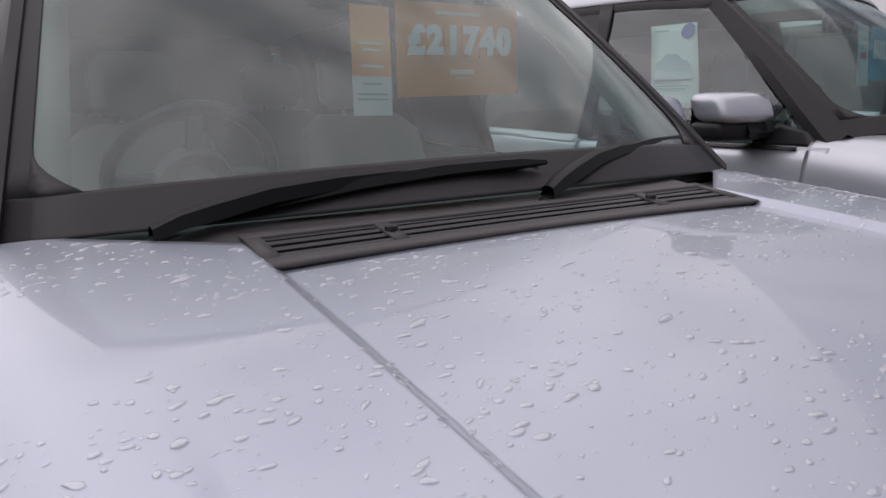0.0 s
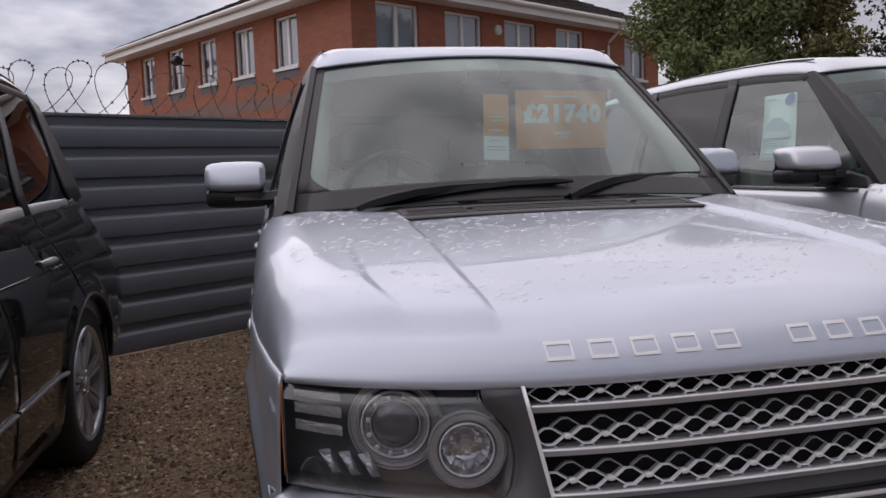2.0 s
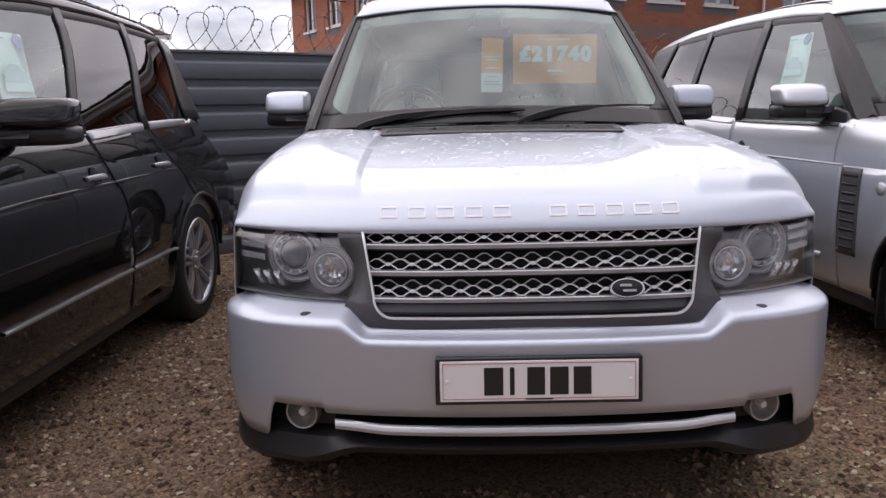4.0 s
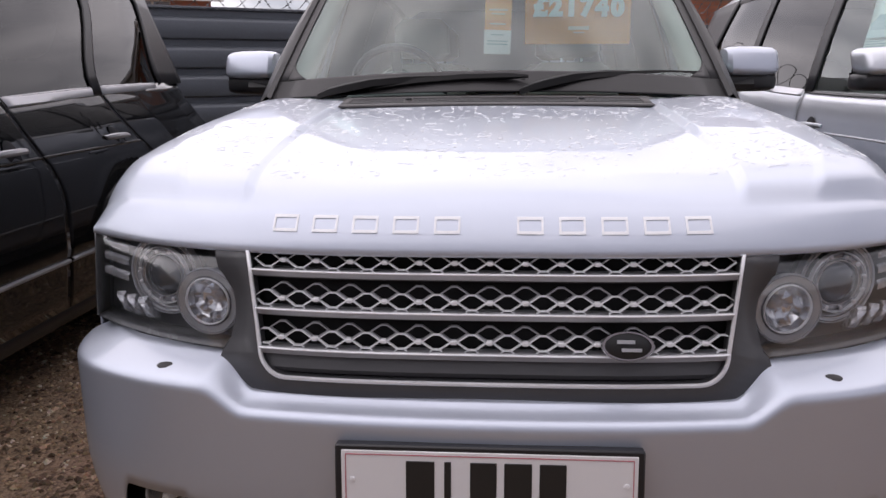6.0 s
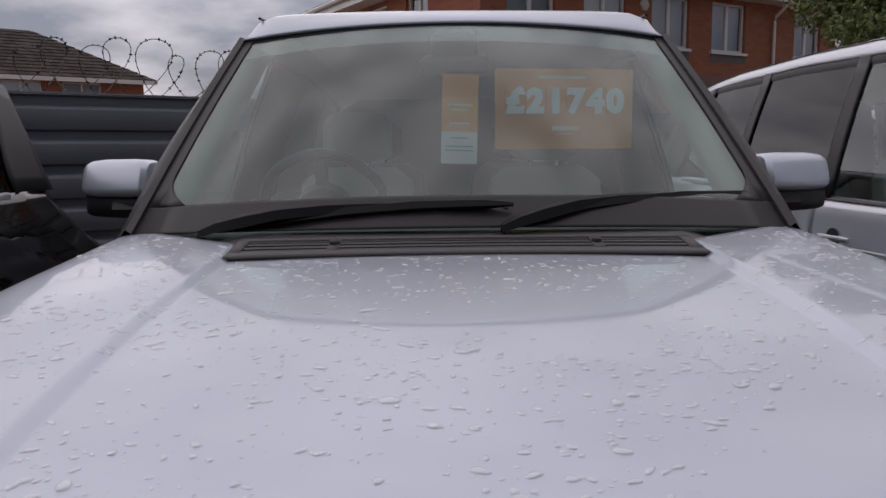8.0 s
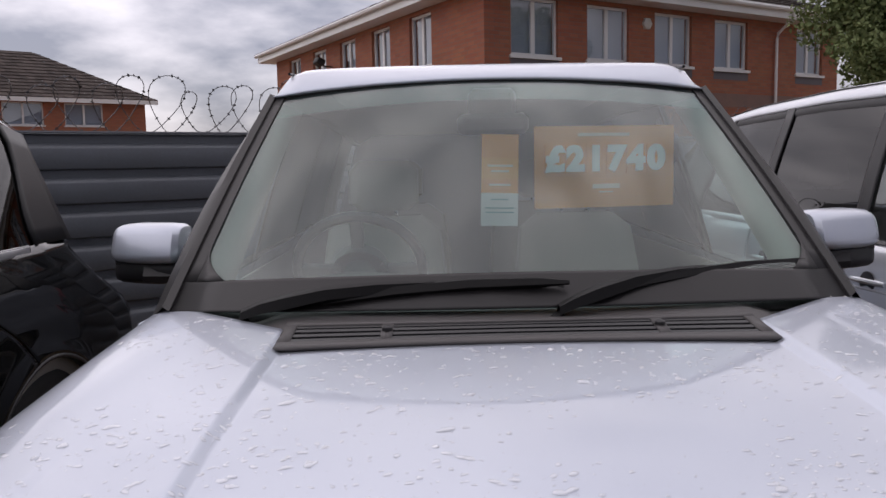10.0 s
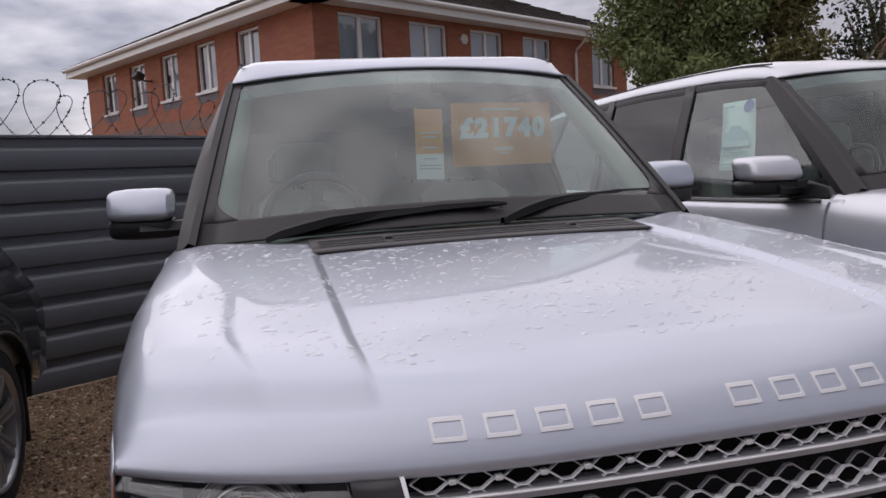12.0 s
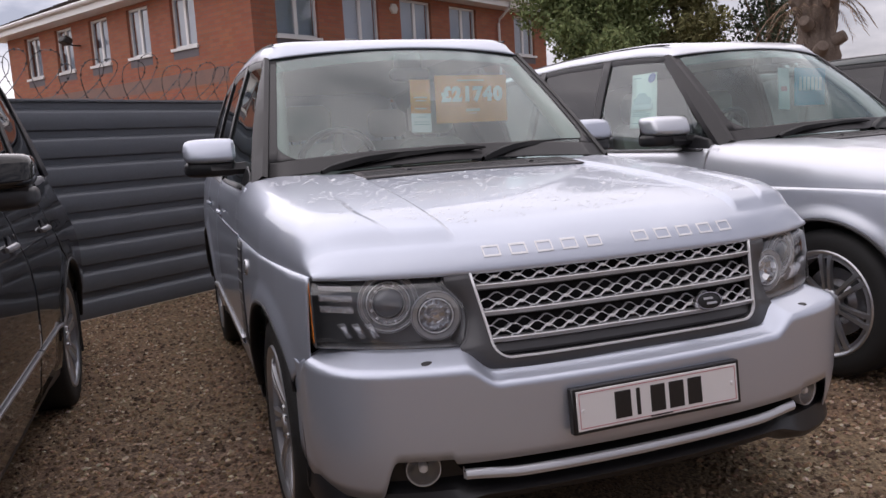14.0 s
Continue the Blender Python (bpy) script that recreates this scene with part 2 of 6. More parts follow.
red_brick = brick_material()
gravel_stone = island_material("gravel_stone", (0.068, 0.036, 0.0195), (0.50, 0.334, 0.205), 0.7, 0.4, (0.74, 0.64, 0.49))
roof_tile = island_material("roof_tile", (0.055, 0.042, 0.038), (0.12, 0.095, 0.085), 0.85)
leaf_green = island_material("leaf_green", (0.15, 0.20, 0.085), (0.33, 0.39, 0.17), 0.8, 0.15)
leaf_olive = island_material("leaf_olive", (0.16, 0.16, 0.07), (0.35, 0.33, 0.15), 0.8, 0.15)
leaf_dark = island_material("leaf_dark", (0.035, 0.055, 0.03), (0.10, 0.13, 0.07), 0.7, 0.3)
leaf_brown = island_material("leaf_brown", (0.20, 0.13, 0.085), (0.44, 0.32, 0.23), 0.9, 0.2)


def gravel_ground():
    m, n, l, p = material("gravel_ground")
    tc = n.new("ShaderNodeTexCoord")
    cells, tone, patch, mix, bump = n.new("ShaderNodeTexVoronoi"), n.new("ShaderNodeValToRGB"), n.new("ShaderNodeTexNoise"), n.new("ShaderNodeMix"), n.new("ShaderNodeBump")
    cells.inputs["Scale"].default_value = 92
    patch.inputs["Scale"].default_value, patch.inputs["Detail"].default_value = 0.8, 6
    e = tone.color_ramp.elements
    e[0].color, e[1].color = (0.085, 0.050, 0.030, 1), (0.41, 0.282, 0.180, 1)
    mix.data_type, mix.blend_type = "RGBA", "MULTIPLY"
    mix.inputs["Factor"].default_value = 0.4
    bump.inputs["Strength"].default_value, bump.inputs["Distance"].default_value, bump.invert = 0.7, 0.01, True
    l.new(tc.outputs["Object"], cells.inputs["Vector"])
    l.new(tc.outputs["Object"], patch.inputs["Vector"])
    l.new(cells.outputs["Color"], tone.inputs["Fac"])
    l.new(tone.outputs["Color"], mix.inputs["A"])
    l.new(patch.outputs["Color"], mix.inputs["B"])
    l.new(mix.outputs["Result"], p.inputs["Base Color"])
    l.new(cells.outputs["Distance"], bump.inputs["Height"])
    l.new(bump.outputs["Normal"], p.inputs["Normal"])
    p.inputs["Roughness"].default_value = 0.9
    return m


# ---- shaping helpers ----
class Shape:
    """Gathers vertices and faces for one mesh."""

    def __init__(self):
        self.v, self.f = [], []

    def add(self, verts, faces, m=None):
        k = len(self.v)
        self.v += [tuple(m @ Vector(p)) for p in verts] if m is not None else [tuple(p) for p in verts]
        self.f += [tuple(i + k for i in f) for f in faces]
        return self

    def grid(self, rows, closed=False, m=None):
        nu, nv = len(rows), len(rows[0])
        faces = []
        for a in range(nu - 1):
            for b in range(nv if closed else nv - 1):
                c = (b + 1) % nv
                faces.append((a * nv + b, a * nv + c, (a + 1) * nv + c, (a + 1) * nv + b))
        return self.add([p for r in rows for p in r], faces, m)

    def box(self, x0, x1, y0, y1, z0, z1, ch=0.0, m=None):
        """A box with chamfered edges."""
        ch = min(ch, abs(x1 - x0) * 0.49, abs(y1 - y0) * 0.49, abs(z1 - z0) * 0.49)
        xs, ys, zs = (x0, x1), (y0, y1), (z0, z1)
        if ch <= 0:
            pts = [(x, y, z) for x in xs for y in ys for z in zs]
            return self.add(pts, [(0, 1, 3, 2), (4, 6, 7, 5), (0, 4, 5, 1), (2, 3, 7, 6), (0, 2, 6, 4), (1, 5, 7, 3)], m)
        bm = bmesh.new()
        for i, x in enumerate(xs):
            for j, y in enumerate(ys):
                for k, z in enumerate(zs):
                    sx, sy, sz = (1, -1)[i], (1, -1)[j], (1, -1)[k]
                    bm.verts.new((x, y + sy * ch, z + sz * ch))
                    bm.verts.new((x + sx * ch, y, z + sz * ch))
                    bm.verts.new((x + sx * ch, y + sy * ch, z))
        bmesh.ops.convex_hull(bm, input=bm.verts)
        bmesh.ops.dissolve_limit(bm, angle_limit=0.02, verts=bm.verts, edges=bm.edges)
        bm.verts.index_update()
        self.add([v.co[:] for v in bm.verts], [[v.index for v in f.verts] for f in bm.faces], m)
        bm.free()
        return self

    def lathe(self, profile, n=32, m=None, close=False):
        """profile: (radius, along) pairs turned round the z axis."""
        rows = [[(r * math.cos(2 * math.pi * a / n), r * math.sin(2 * math.pi * a / n), h) for a in range(n)] for r, h in profile]
        if close:
            rows.append(rows[0])
        return self.grid(rows, True, m)

    def tube(self, path, radius, n=6, m=None):
        pts = [Vector(p) for p in path]
        rows = []
        for i, p in enumerate(pts):
            d = (pts[min(i + 1, len(pts) - 1)] - pts[max(i - 1, 0)]).normalized()
            side = d.cross(Vector((0, 0, 1)) if abs(d.z) < 0.9 else Vector((1, 0, 0))).normalized()
            up = side.cross(d)
            r = radius[i] if isinstance(radius, (list, tuple)) else radius
            rows.append([p + r * (math.cos(2 * math.pi * a / n) * side + math.sin(2 * math.pi * a / n) * up) for a in range(n)])
        self.grid(rows, True, m)
        k = len(self.v)
        return self.add([], []) if n < 3 else self._caps(k, n, len(rows))

    def _caps(self, k, n, rows):
        first = k - n * rows
        self.f += [tuple(range(first, first + n)), tuple(range(k - n, k))]
        return self

    def prism(self, outline, place, depth):
        """outline: (a, b) pairs; place(a, b, d) gives the point at depth d: a flat piece with thickness."""
        n = len(outline)
        front, back = [place(a, b, 0) for a, b in outline], [place(a, b, depth) for a, b in outline]
        faces = [tuple(range(n)), tuple(reversed(range(n, 2 * n)))] + [(i, (i + 1) % n, n + (i + 1) % n, n + i) for i in range(n)]
        return self.add(front + back, faces)

    def mirrored(self):
        s = Shape()
        s.v, s.f = [(-x, y, z) for x, y, z in self.v], [tuple(reversed(f)) for f in self.f]
        return s

    def mesh(self, name, smooth=True, uv=None):
        data = bpy.data.meshes.new(name)
        data.from_pydata(self.v, [], self.f)
        data.validate()
        if uv:
            layer = data.uv_layers.new(name="wall")
            for loop in data.loops:
                layer.data[loop.index].uv = uv(self.v[loop.vertex_index])
        if smooth:
            data.shade_smooth()
            data.set_sharp_from_angle(angle=radians(38))
        return data


def part(name, shape, mat, parent, label="", smooth=True, thick=0.0):
    ob = new(name, shape.mesh(name, smooth) if isinstance(shape, Shape) else shape)
    ob.data.materials.append(mat)
    ob.parent = parent
    if label:
        tagged(ob, label)
    if thick:
        s = ob.modifiers.new("thickness", "SOLIDIFY")
        s.thickness, s.offset = thick, 0.0
    return ob


def thing(name, label, category, m=None, group="", kind=""):
    ob = new(name)
    ob.empty_display_size = 0.1
    if m is not None:
        ob.matrix_world = m
    return tagged(ob, label, category, group, kind)


def lerp(a, b, t):
    return a + (b - a) * t


def smooth01(t):
    t = min(1.0, max(0.0, t))
    return t * t * (3 - 2 * t)


def steps(a, b, n):
    return [a + (b - a) * i / (n - 1) for i in range(n)]


# ---- the large structure ----
ground = new("ground", Shape().grid([[(x, y, 0) for x in steps(-220, 220, 12)] for y in steps(-160, 280, 12)]).mesh("ground", False))
ground.data.materials.append(gravel_ground())
tagged(ground, "brown and buff loose gravel forecourt", "ground", kind="structure")

FENCE_AT, FENCE_WAY = Vector((-1.6, 5.3, 0)), Vector((0.81, 0.586, 0)).normalized()
FENCE_IN = Vector((FENCE_WAY.y, -FENCE_WAY.x, 0))
FENCE_TOP = 1.765


def on_fence(s, out, z):
    return FENCE_AT + s * FENCE_WAY + out * FENCE_IN + Vector((0, 0, z))


def fence_sheet(s0, s1):
    """A box-profile steel sheet laid with its ribs level: wide face, short slope, narrow groove."""
    pitch, rows = 0.2175, []
    z = 0.0
    prof = []
    while z < FENCE_TOP - 0.02:
        for dz, out in ((0.0, 0.0), (0.018, 0.0), (0.028, 0.035), (0.034, 0.038), (0.150, 0.038), (0.160, 0.035), (0.189, 0.0)):
            if 0 <= z + dz - 0.008 < FENCE_TOP:
                prof.append((z + dz - 0.008, out))
        z += pitch
    prof.append((FENCE_TOP, 0.0))
    for s in steps(s0, s1, 12):
        rows.append([on_fence(s, out + 0.004 * math.sin(s * 2.1 + zz * 3), zz) for zz, out in prof])
    return Shape().grid(rows)


fence = thing("fence", "dark grey profiled steel sheet fence with level ribs", "fence", kind="structure")
for k, (s0, s1) in enumerate(((-12.0, -8.0), (-8.0, -3.4), (-3.4, 1.6), (1.6, 6.6), (6.6, 11.6), (11.6, 16.0))):
    part("fence_sheet", fence_sheet(s0, s1 - 0.003), steel_fence, fence, thick=0.003)
    s = Shape().box(-0.04, 0.04, -0.03, 0.03, 0, 1.72, 0.006, Matrix.Translation(on_fence(s0, -0.06, 0)) @ Matrix.Rotation(math.atan2(FENCE_WAY.y, FENCE_WAY.x), 4, "Z"))
    part("fence_post", s, fence_post_paint, fence)
part("fence_cap", Shape().tube([on_fence(s, 0.0, FENCE_TOP + 0.004) for s in (-12, 16)], 0.012, 6), fence_post_paint, fence)

# added wall, out of view: cuts low sky off the car's front
unseen_wall = new("wall_south", Shape().box(-40, 40, -10.8, -10.5, 0, 4.6, 0.02).mesh("wall_south", False))
unseen_wall.data.materials.append(lintel_grey)
tagged(unseen_wall, "added plain dark wall behind the camera, darkening reflections", "wall", kind="structure")


# ---- the large off-road car: surfaces ----
# Local axes: x to the car's left, y from the nose to the tail, z up; the plate stands at y = 0.
AXLE_F, AXLE_R, HUB_Z, ARCH = 0.87, 3.75, 0.372, 0.425


def front_plan(x):
    return 0.155 + 0.20 * (abs(x) / 0.855) ** 3.2


def front_y(x, z):
    """The leaning face of grille and lamps."""
    return front_plan(x) - 0.30 * (1 - 0.5 * min(1, abs(x) / 0.86) ** 4) * (0.95 - z)


def body_half(y):
    return float(np.interp(y, [0.34, 0.5, 0.7, 0.95, 1.4, 2.0, 4.0, 4.45, 4.75, 4.9], [0.866, 0.893, 0.918, 0.938, 0.945, 0.948, 0.948, 0.935, 0.905, 0.86]))


def body_x(y, z):
    x = body_half(y) + float(np.interp(z, [0.28, 0.40, 0.55, 0.75, 0.93, 0.945, 0.957, 1.05, 1.13, 1.16], [-0.05, -0.02, 0, 0.004, -0.004, -0.006, -0.012, -0.022, -0.045, -0.062]))
    for cy in (AXLE_F, AXLE_R):
        r = math.hypot(y - cy, z - HUB_Z)
        x += 0.014 * smooth01(1 - abs(r - ARCH - 0.01) / 0.07) if z > 0.3 else 0
    return x


def arch_bottom(y, low):
    for cy in (AXLE_F, AXLE_R):
        if abs(y - cy) < ARCH:
            low = max(low, HUB_Z + math.sqrt(ARCH**2 - (y - cy) ** 2))
    return low


CROWN = np.polyfit([0.27, 0.42, 0.6, 0.9, 1.19, 1.62], [1.068, 1.097, 1.121, 1.152, 1.176, 1.206], 3)


def crown(y):
    return float(np.polyval(CROWN, y))


def ramp(t):
    """A slope with short rounded ends."""
    t = min(1.0, max(0.0, t))
    return 0.35 * smooth01(t) + 0.65 * min(1.0, max(0.0, (t - 0.08) / 0.84))


def crease_rise(a, y):
    """How far the bonnet steps up outside its two creases."""
    inner = float(np.interp(y, [0.25, 0.32, 0.45, 0.8, 1.31], [0.466, 0.474, 0.480, 0.480, 0.470]))
    outer = 0.676 - 0.085 * max(0.0, (0.56 - y) / 0.30) ** 2.2
    back = 1 - smooth01((y - 0.42) / 0.46)
    return 0.0140 * ramp((a - inner) / 0.0255) + 0.0095 * back * ramp((a - outer) / 0.027)


NOSE = [(-0.004, 0.944), (-0.005, 0.950), (-0.002, 0.959), (0.004, 0.969), (0.012, 0.981), (0.022, 0.9935), (0.033, 1.0055), (0.045, 1.017)]
NOSE_END, NOSE_RUN = 0.045, 0.20


def bonnet_top(x, y, d):
    """Height of the bonnet before it falls to its side edge; d is the way back from the nose line."""
    dip = 0.002 + 0.028 * (abs(x) / 0.85) ** 2
    rise = crease_rise(abs(x), y)
    if d >= NOSE_RUN:
        return crown(y) - dip + rise
    if d <= NOSE_END:
        z = float(np.interp(d, [p[0] for p in NOSE[1:]], [p[1] for p in NOSE[1:]]))
    else:
        y1, run = y - d + NOSE_RUN, NOSE_RUN - NOSE_END
        t = (d - NOSE_END) / run
        z1, m0, m1 = crown(y1), 0.90 * run, (crown(y1 + 0.01) - crown(y1 - 0.01)) / 0.02 * run
        z = (2 * t**3 - 3 * t * t + 1) * 1.017 + (t**3 - 2 * t * t + t) * m0 + (3 * t * t - 2 * t**3) * z1 + (t**3 - t * t) * m1
    return z - dip * smooth01(d / NOSE_RUN) + rise * smooth01((d - 0.055) / 0.045)


def side_fall(x, y):
    return max(0.0, 1 - min(1.0, abs(x) / (body_half(y) - 0.012)) ** lerp(18.0, 22.0, smooth01((y - 0.3) / 1.0))) ** 0.5


def bonnet_z(x, y):
    """Height of the bonnet's upper side, with its two stepped creases a side."""
    top = bonnet_top(x, y, y - front_plan(min(abs(x), 0.853)))
    return 0.957 + (top - 0.957) * side_fall(x, y)


def bonnet_back(x):
    a = abs(x)
    return 1.19 if a <= 0.4885 else 1.305 + (a - 0.4885) / 0.35 * 0.305 + 0.055 * smooth01((a - 0.70) / 0.10)


def bonnet_shape():
    xs = [0.0]
    xs += steps(0.03, 0.45, 13) + steps(0.460, 0.4882, 12) + steps(0.4888, 0.510, 8) + steps(0.525, 0.59, 4) + steps(0.598, 0.71, 30) + steps(0.722, 0.80, 6)
    rows = []
    turn = [math.sin(k / 16 * math.pi / 2) ** 0.9 for k in range(1, 17)]

    def settle(s, place):
        """The point at share s of the way from the shoulder to the side edge."""
        x = 0.82
        for _ in range(6):
            y = place(x)
            x = lerp(0.80, body_half(y) - 0.012, s)
        return x, y

    def row_at(place, height):
        row = [(x, place(x)) for x in xs] + [settle(s, place) for s in turn]
        done = [(x, y, height(x, y)) for x, y in row]
        rows.append(done + [(done[-1][0] + 0.001, done[-1][1], min(done[-1][2], 0.951))])

    for d, z in NOSE:
        row_at(lambda x: front_plan(min(x, 0.853)) + d, lambda x, y: z if z < 0.957 else 0.957 + (z - 0.957) * side_fall(x, y))
    for d in steps(NOSE_END, NOSE_RUN, 20)[1:]:
        row_at(lambda x: front_plan(min(x, 0.853)) + d, lambda x, y: max(0.957, bonnet_z(x, y)))
    for q in [k * (0.7 + 0.3 * k) for k in steps(0.0, 1.0, 70)[1:]]:
        row_at(lambda x: lerp(front_plan(min(x, 0.853)) + NOSE_RUN, min(1.66, bonnet_back(x)), q), lambda x, y: max(0.957, bonnet_z(x, y)))
    full = [list(reversed([(-x, y, z) for x, y, z in r[1:]])) + r for r in rows]
    return Shape().grid(full)


def side_panel(y0, y1, low, top, ny=24, nz=14):
    """A painted side panel on the car's left, between its lower and upper edge."""
    rows = []
    for y in steps(y0, y1, ny):
        a, b = arch_bottom(y, low(y)), top(y)
        rows.append([(body_x(y, z), y, z) for z in steps(a, max(a + 0.004, b), nz)])
    return Shape().grid(rows)


def belt_x(y):
    return float(np.interp(y, [1.55, 1.9, 2.25, 4.2, 4.85], [0.852, 0.872, 0.886, 0.888, 0.845]))


def rail_x(y):
    return float(np.interp(y, [2.15, 2.8, 4.0, 4.75], [0.672, 0.698, 0.698, 0.665]))


def rail_z(y):
    return float(np.interp(y, [1.6, 2.2, 2.6, 3.3, 4.2, 4.7], [1.70, 1.725, 1.755, 1.765, 1.735, 1.69]))


def house_x(y, z):
    """The glasshouse side: x on the car's left at a height above the belt."""
    k = (z - 1.155) / 0.58
    return lerp(belt_x(y), rail_x(max(y, 2.15)), k) + 0.012 * math.sin(math.pi * min(1, max(0, k)))


def belt_z(y):
    return 1.152 + 0.038 * smooth01((y - 2.3) / 1.9)


def wall_patch(corners, n=8, out=0.0):
    """A four-cornered patch (y, z) on the glasshouse side: front-low, front-high, rear-high, rear-low."""
    (a, b, c, d) = corners
    rows = []
    for u in steps(0, 1, n):
        row = []
        for v in steps(0, 1, n):
            y = lerp(lerp(a[0], d[0], u), lerp(b[0], c[0], u), v)
            z = lerp(lerp(a[1], d[1], u), lerp(b[1], c[1], u), v)
            row.append((house_x(y, z) + out, y, z))
        rows.append(row)
    return Shape().grid(rows)


def screen_point(u, v, lift=0.0):
    """The windscreen: u across from -1 to 1, v up from 0 to 1."""
    xb, xt = 0.800 * u, 0.660 * u
    p = Vector((lerp(xb, xt, v), lerp(1.345 + 0.20 * u * u, 2.085 + 0.115 * u * u, v), lerp(1.212 - 0.030 * u * u, 1.768 - 0.034 * u * u, v)))
    p += Vector((0, -0.55, 0.82)) * (0.030 * math.sin(math.pi * v) * (1 - 0.6 * u * u) + lift)
    return p


def screen_patch(u0, u1, v0, v1, n=10, lift=0.0):
    return Shape().grid([[screen_point(u, v, lift) for u in steps(u0, u1, n)] for v in steps(v0, v1, n)])


def roof_point(u, y):
    mid = float(np.interp(y, [2.072, 2.078, 2.09, 2.115, 2.16, 2.25, 2.45, 2.8, 3.3, 4.0, 4.5, 4.78], [1.765, 1.772, 1.781, 1.793, 1.809, 1.829, 1.847, 1.853, 1.852, 1.828, 1.785, 1.735]))
    yy = y + (0.115 * u * u * max(0, 1 - (y - 2.085) / 0.5))
    half = rail_x(max(2.15, yy)) - 0.004
    mid -= 0.030 * u * u * max(0, 1 - (y - 2.072) / 0.09)
    z = lerp(mid, rail_z(yy) + 0.010, abs(u) ** 22)
    return (half * u, yy, z)


BUMP_X = [0.0, 0.25, 0.42, 0.52, 0.60, 0.682, 0.762, 0.822, 0.866, 0.888, 0.898, 0.903, 0.907]
BUMP_Y = [0.012, 0.019, 0.037, 0.054, 0.073, 0.100, 0.136, 0.180, 0.240, 0.310, 0.378, 0.442, 0.52]


def eased(values, odd):
    """The line again, finely stepped and with its corners eased."""
    k = np.linspace(0, 1, len(values))
    fine = np.interp(np.linspace(0, 1, 601), k, values)
    before = -fine[60:0:-1] if odd else fine[60:0:-1]
    after = 2 * fine[-1] - fine[-2:-62:-1]
    return np.convolve(np.concatenate([before, fine, after]), np.hanning(123)[1:-1] / np.hanning(123).sum(), "valid")


BUMP_FX, BUMP_FY = eased(BUMP_X, True), eased(BUMP_Y, False)


def bump_plan(s):
    """The bumper's outer line, s from 0 in the middle to 1 at the wheel arch."""
    k = np.linspace(0, 1, 601)
    return float(np.interp(s, k, BUMP_FX)), float(np.interp(s, k, BUMP_FY))


# the way in and the height of the bumper's upper lip: hollow under the grille, flat under the lamps
LIP_MID = [(0.0, -0.015), (0.0015, -0.009), (0.005, -0.0035), (0.011, 0.0), (0.019, 0.0018), (0.030, 0.0042), (0.042, 0.0082), (0.053, 0.0142), (0.062, 0.020)]
LIP_END = [(0.0, -0.015), (0.0015, -0.009), (0.005, -0.003), (0.012, 0.002), (0.024, 0.007), (0.042, 0.0135), (0.062, 0.0205), (0.083, 0.028), (0.104, 0.035)]


def bumper_shape():
    half = []
    for s in steps(0, 1, 121):
        x, y = bump_plan(s)
        nx, ny = bump_plan(min(1, s + 0.02)), bump_plan(max(0, s - 0.02))
        t = Vector((nx[0] - ny[0], nx[1] - ny[1])).normalized()
        inn = Vector((-t.y, t.x))
        step = smooth01((x - 0.448) / 0.088)
        edge = lerp(0.677, 0.722, step)
        edge -= 0.062 * smooth01((y - 0.355) / 0.10)
        low = 0.470 if x < 0.57 else lerp(0.485, 0.372, smooth01((x - 0.715) / 0.05))
        low = lerp(low, 0.42, smooth01((y - 0.36) / 0.16))
        col = []
        for k in steps(0, 1, 9):
            z = lerp(low, edge - 0.020, k)
            d = 0.030 * max(0, (0.52 - z) / 0.17) ** 1.6
            col.append((d, z))
        col += [(lerp(a, c, step), edge + lerp(b, d, step)) for (a, b), (c, d) in zip(LIP_MID, LIP_END)]
        if y > 0.34:
            w = smooth01((y - 0.34) / 0.10)
            col = [(lerp(d, 0.006, w), z) for d, z in col]
        half.append([(x + inn.x * d, y + inn.y * d, z) for d, z in col])
    rows = [[(-x, y, z) for x, y, z in r] for r in reversed(half[1:])] + half
    return Shape().grid(rows)


def frame_ring(outline, inner, place, depth):
    """A flat ring between two outlines of equal count, with thickness."""
    n = len(outline)
    s = Shape()
    rows = [[place(a, b, 0) for a, b in outline], [place(a, b, 0) for a, b in inner], [place(a, b, depth) for a, b in inner], [place(a, b, depth) for a, b in outline]]
    rows.append(rows[0])
    return s.grid(rows, False)


def on_face(lift):
    return lambda x, z, d: (x, front_y(x, z) - lift + d, z)


def u_line(half_top, half_low, top, low, radius, n=8):
    """From the upper left, down, round and up again to the upper right."""
    pts = [(-half_top, top)] + [(-lerp(half_low, half_top, k), lerp(low + radius, top, k)) for k in (0.75, 0.5, 0.25)]
    for i in range(n + 1):
        a = math.pi + math.pi / 2 * i / n
        pts.append((-half_low + radius + radius * math.cos(a), low + radius + radius * math.sin(a)))
    mid = [(x, low) for x in steps(-half_low + radius, half_low - radius, 14)[1:-1]]
    return pts + mid + [(-x, z) for x, z in reversed(pts)]


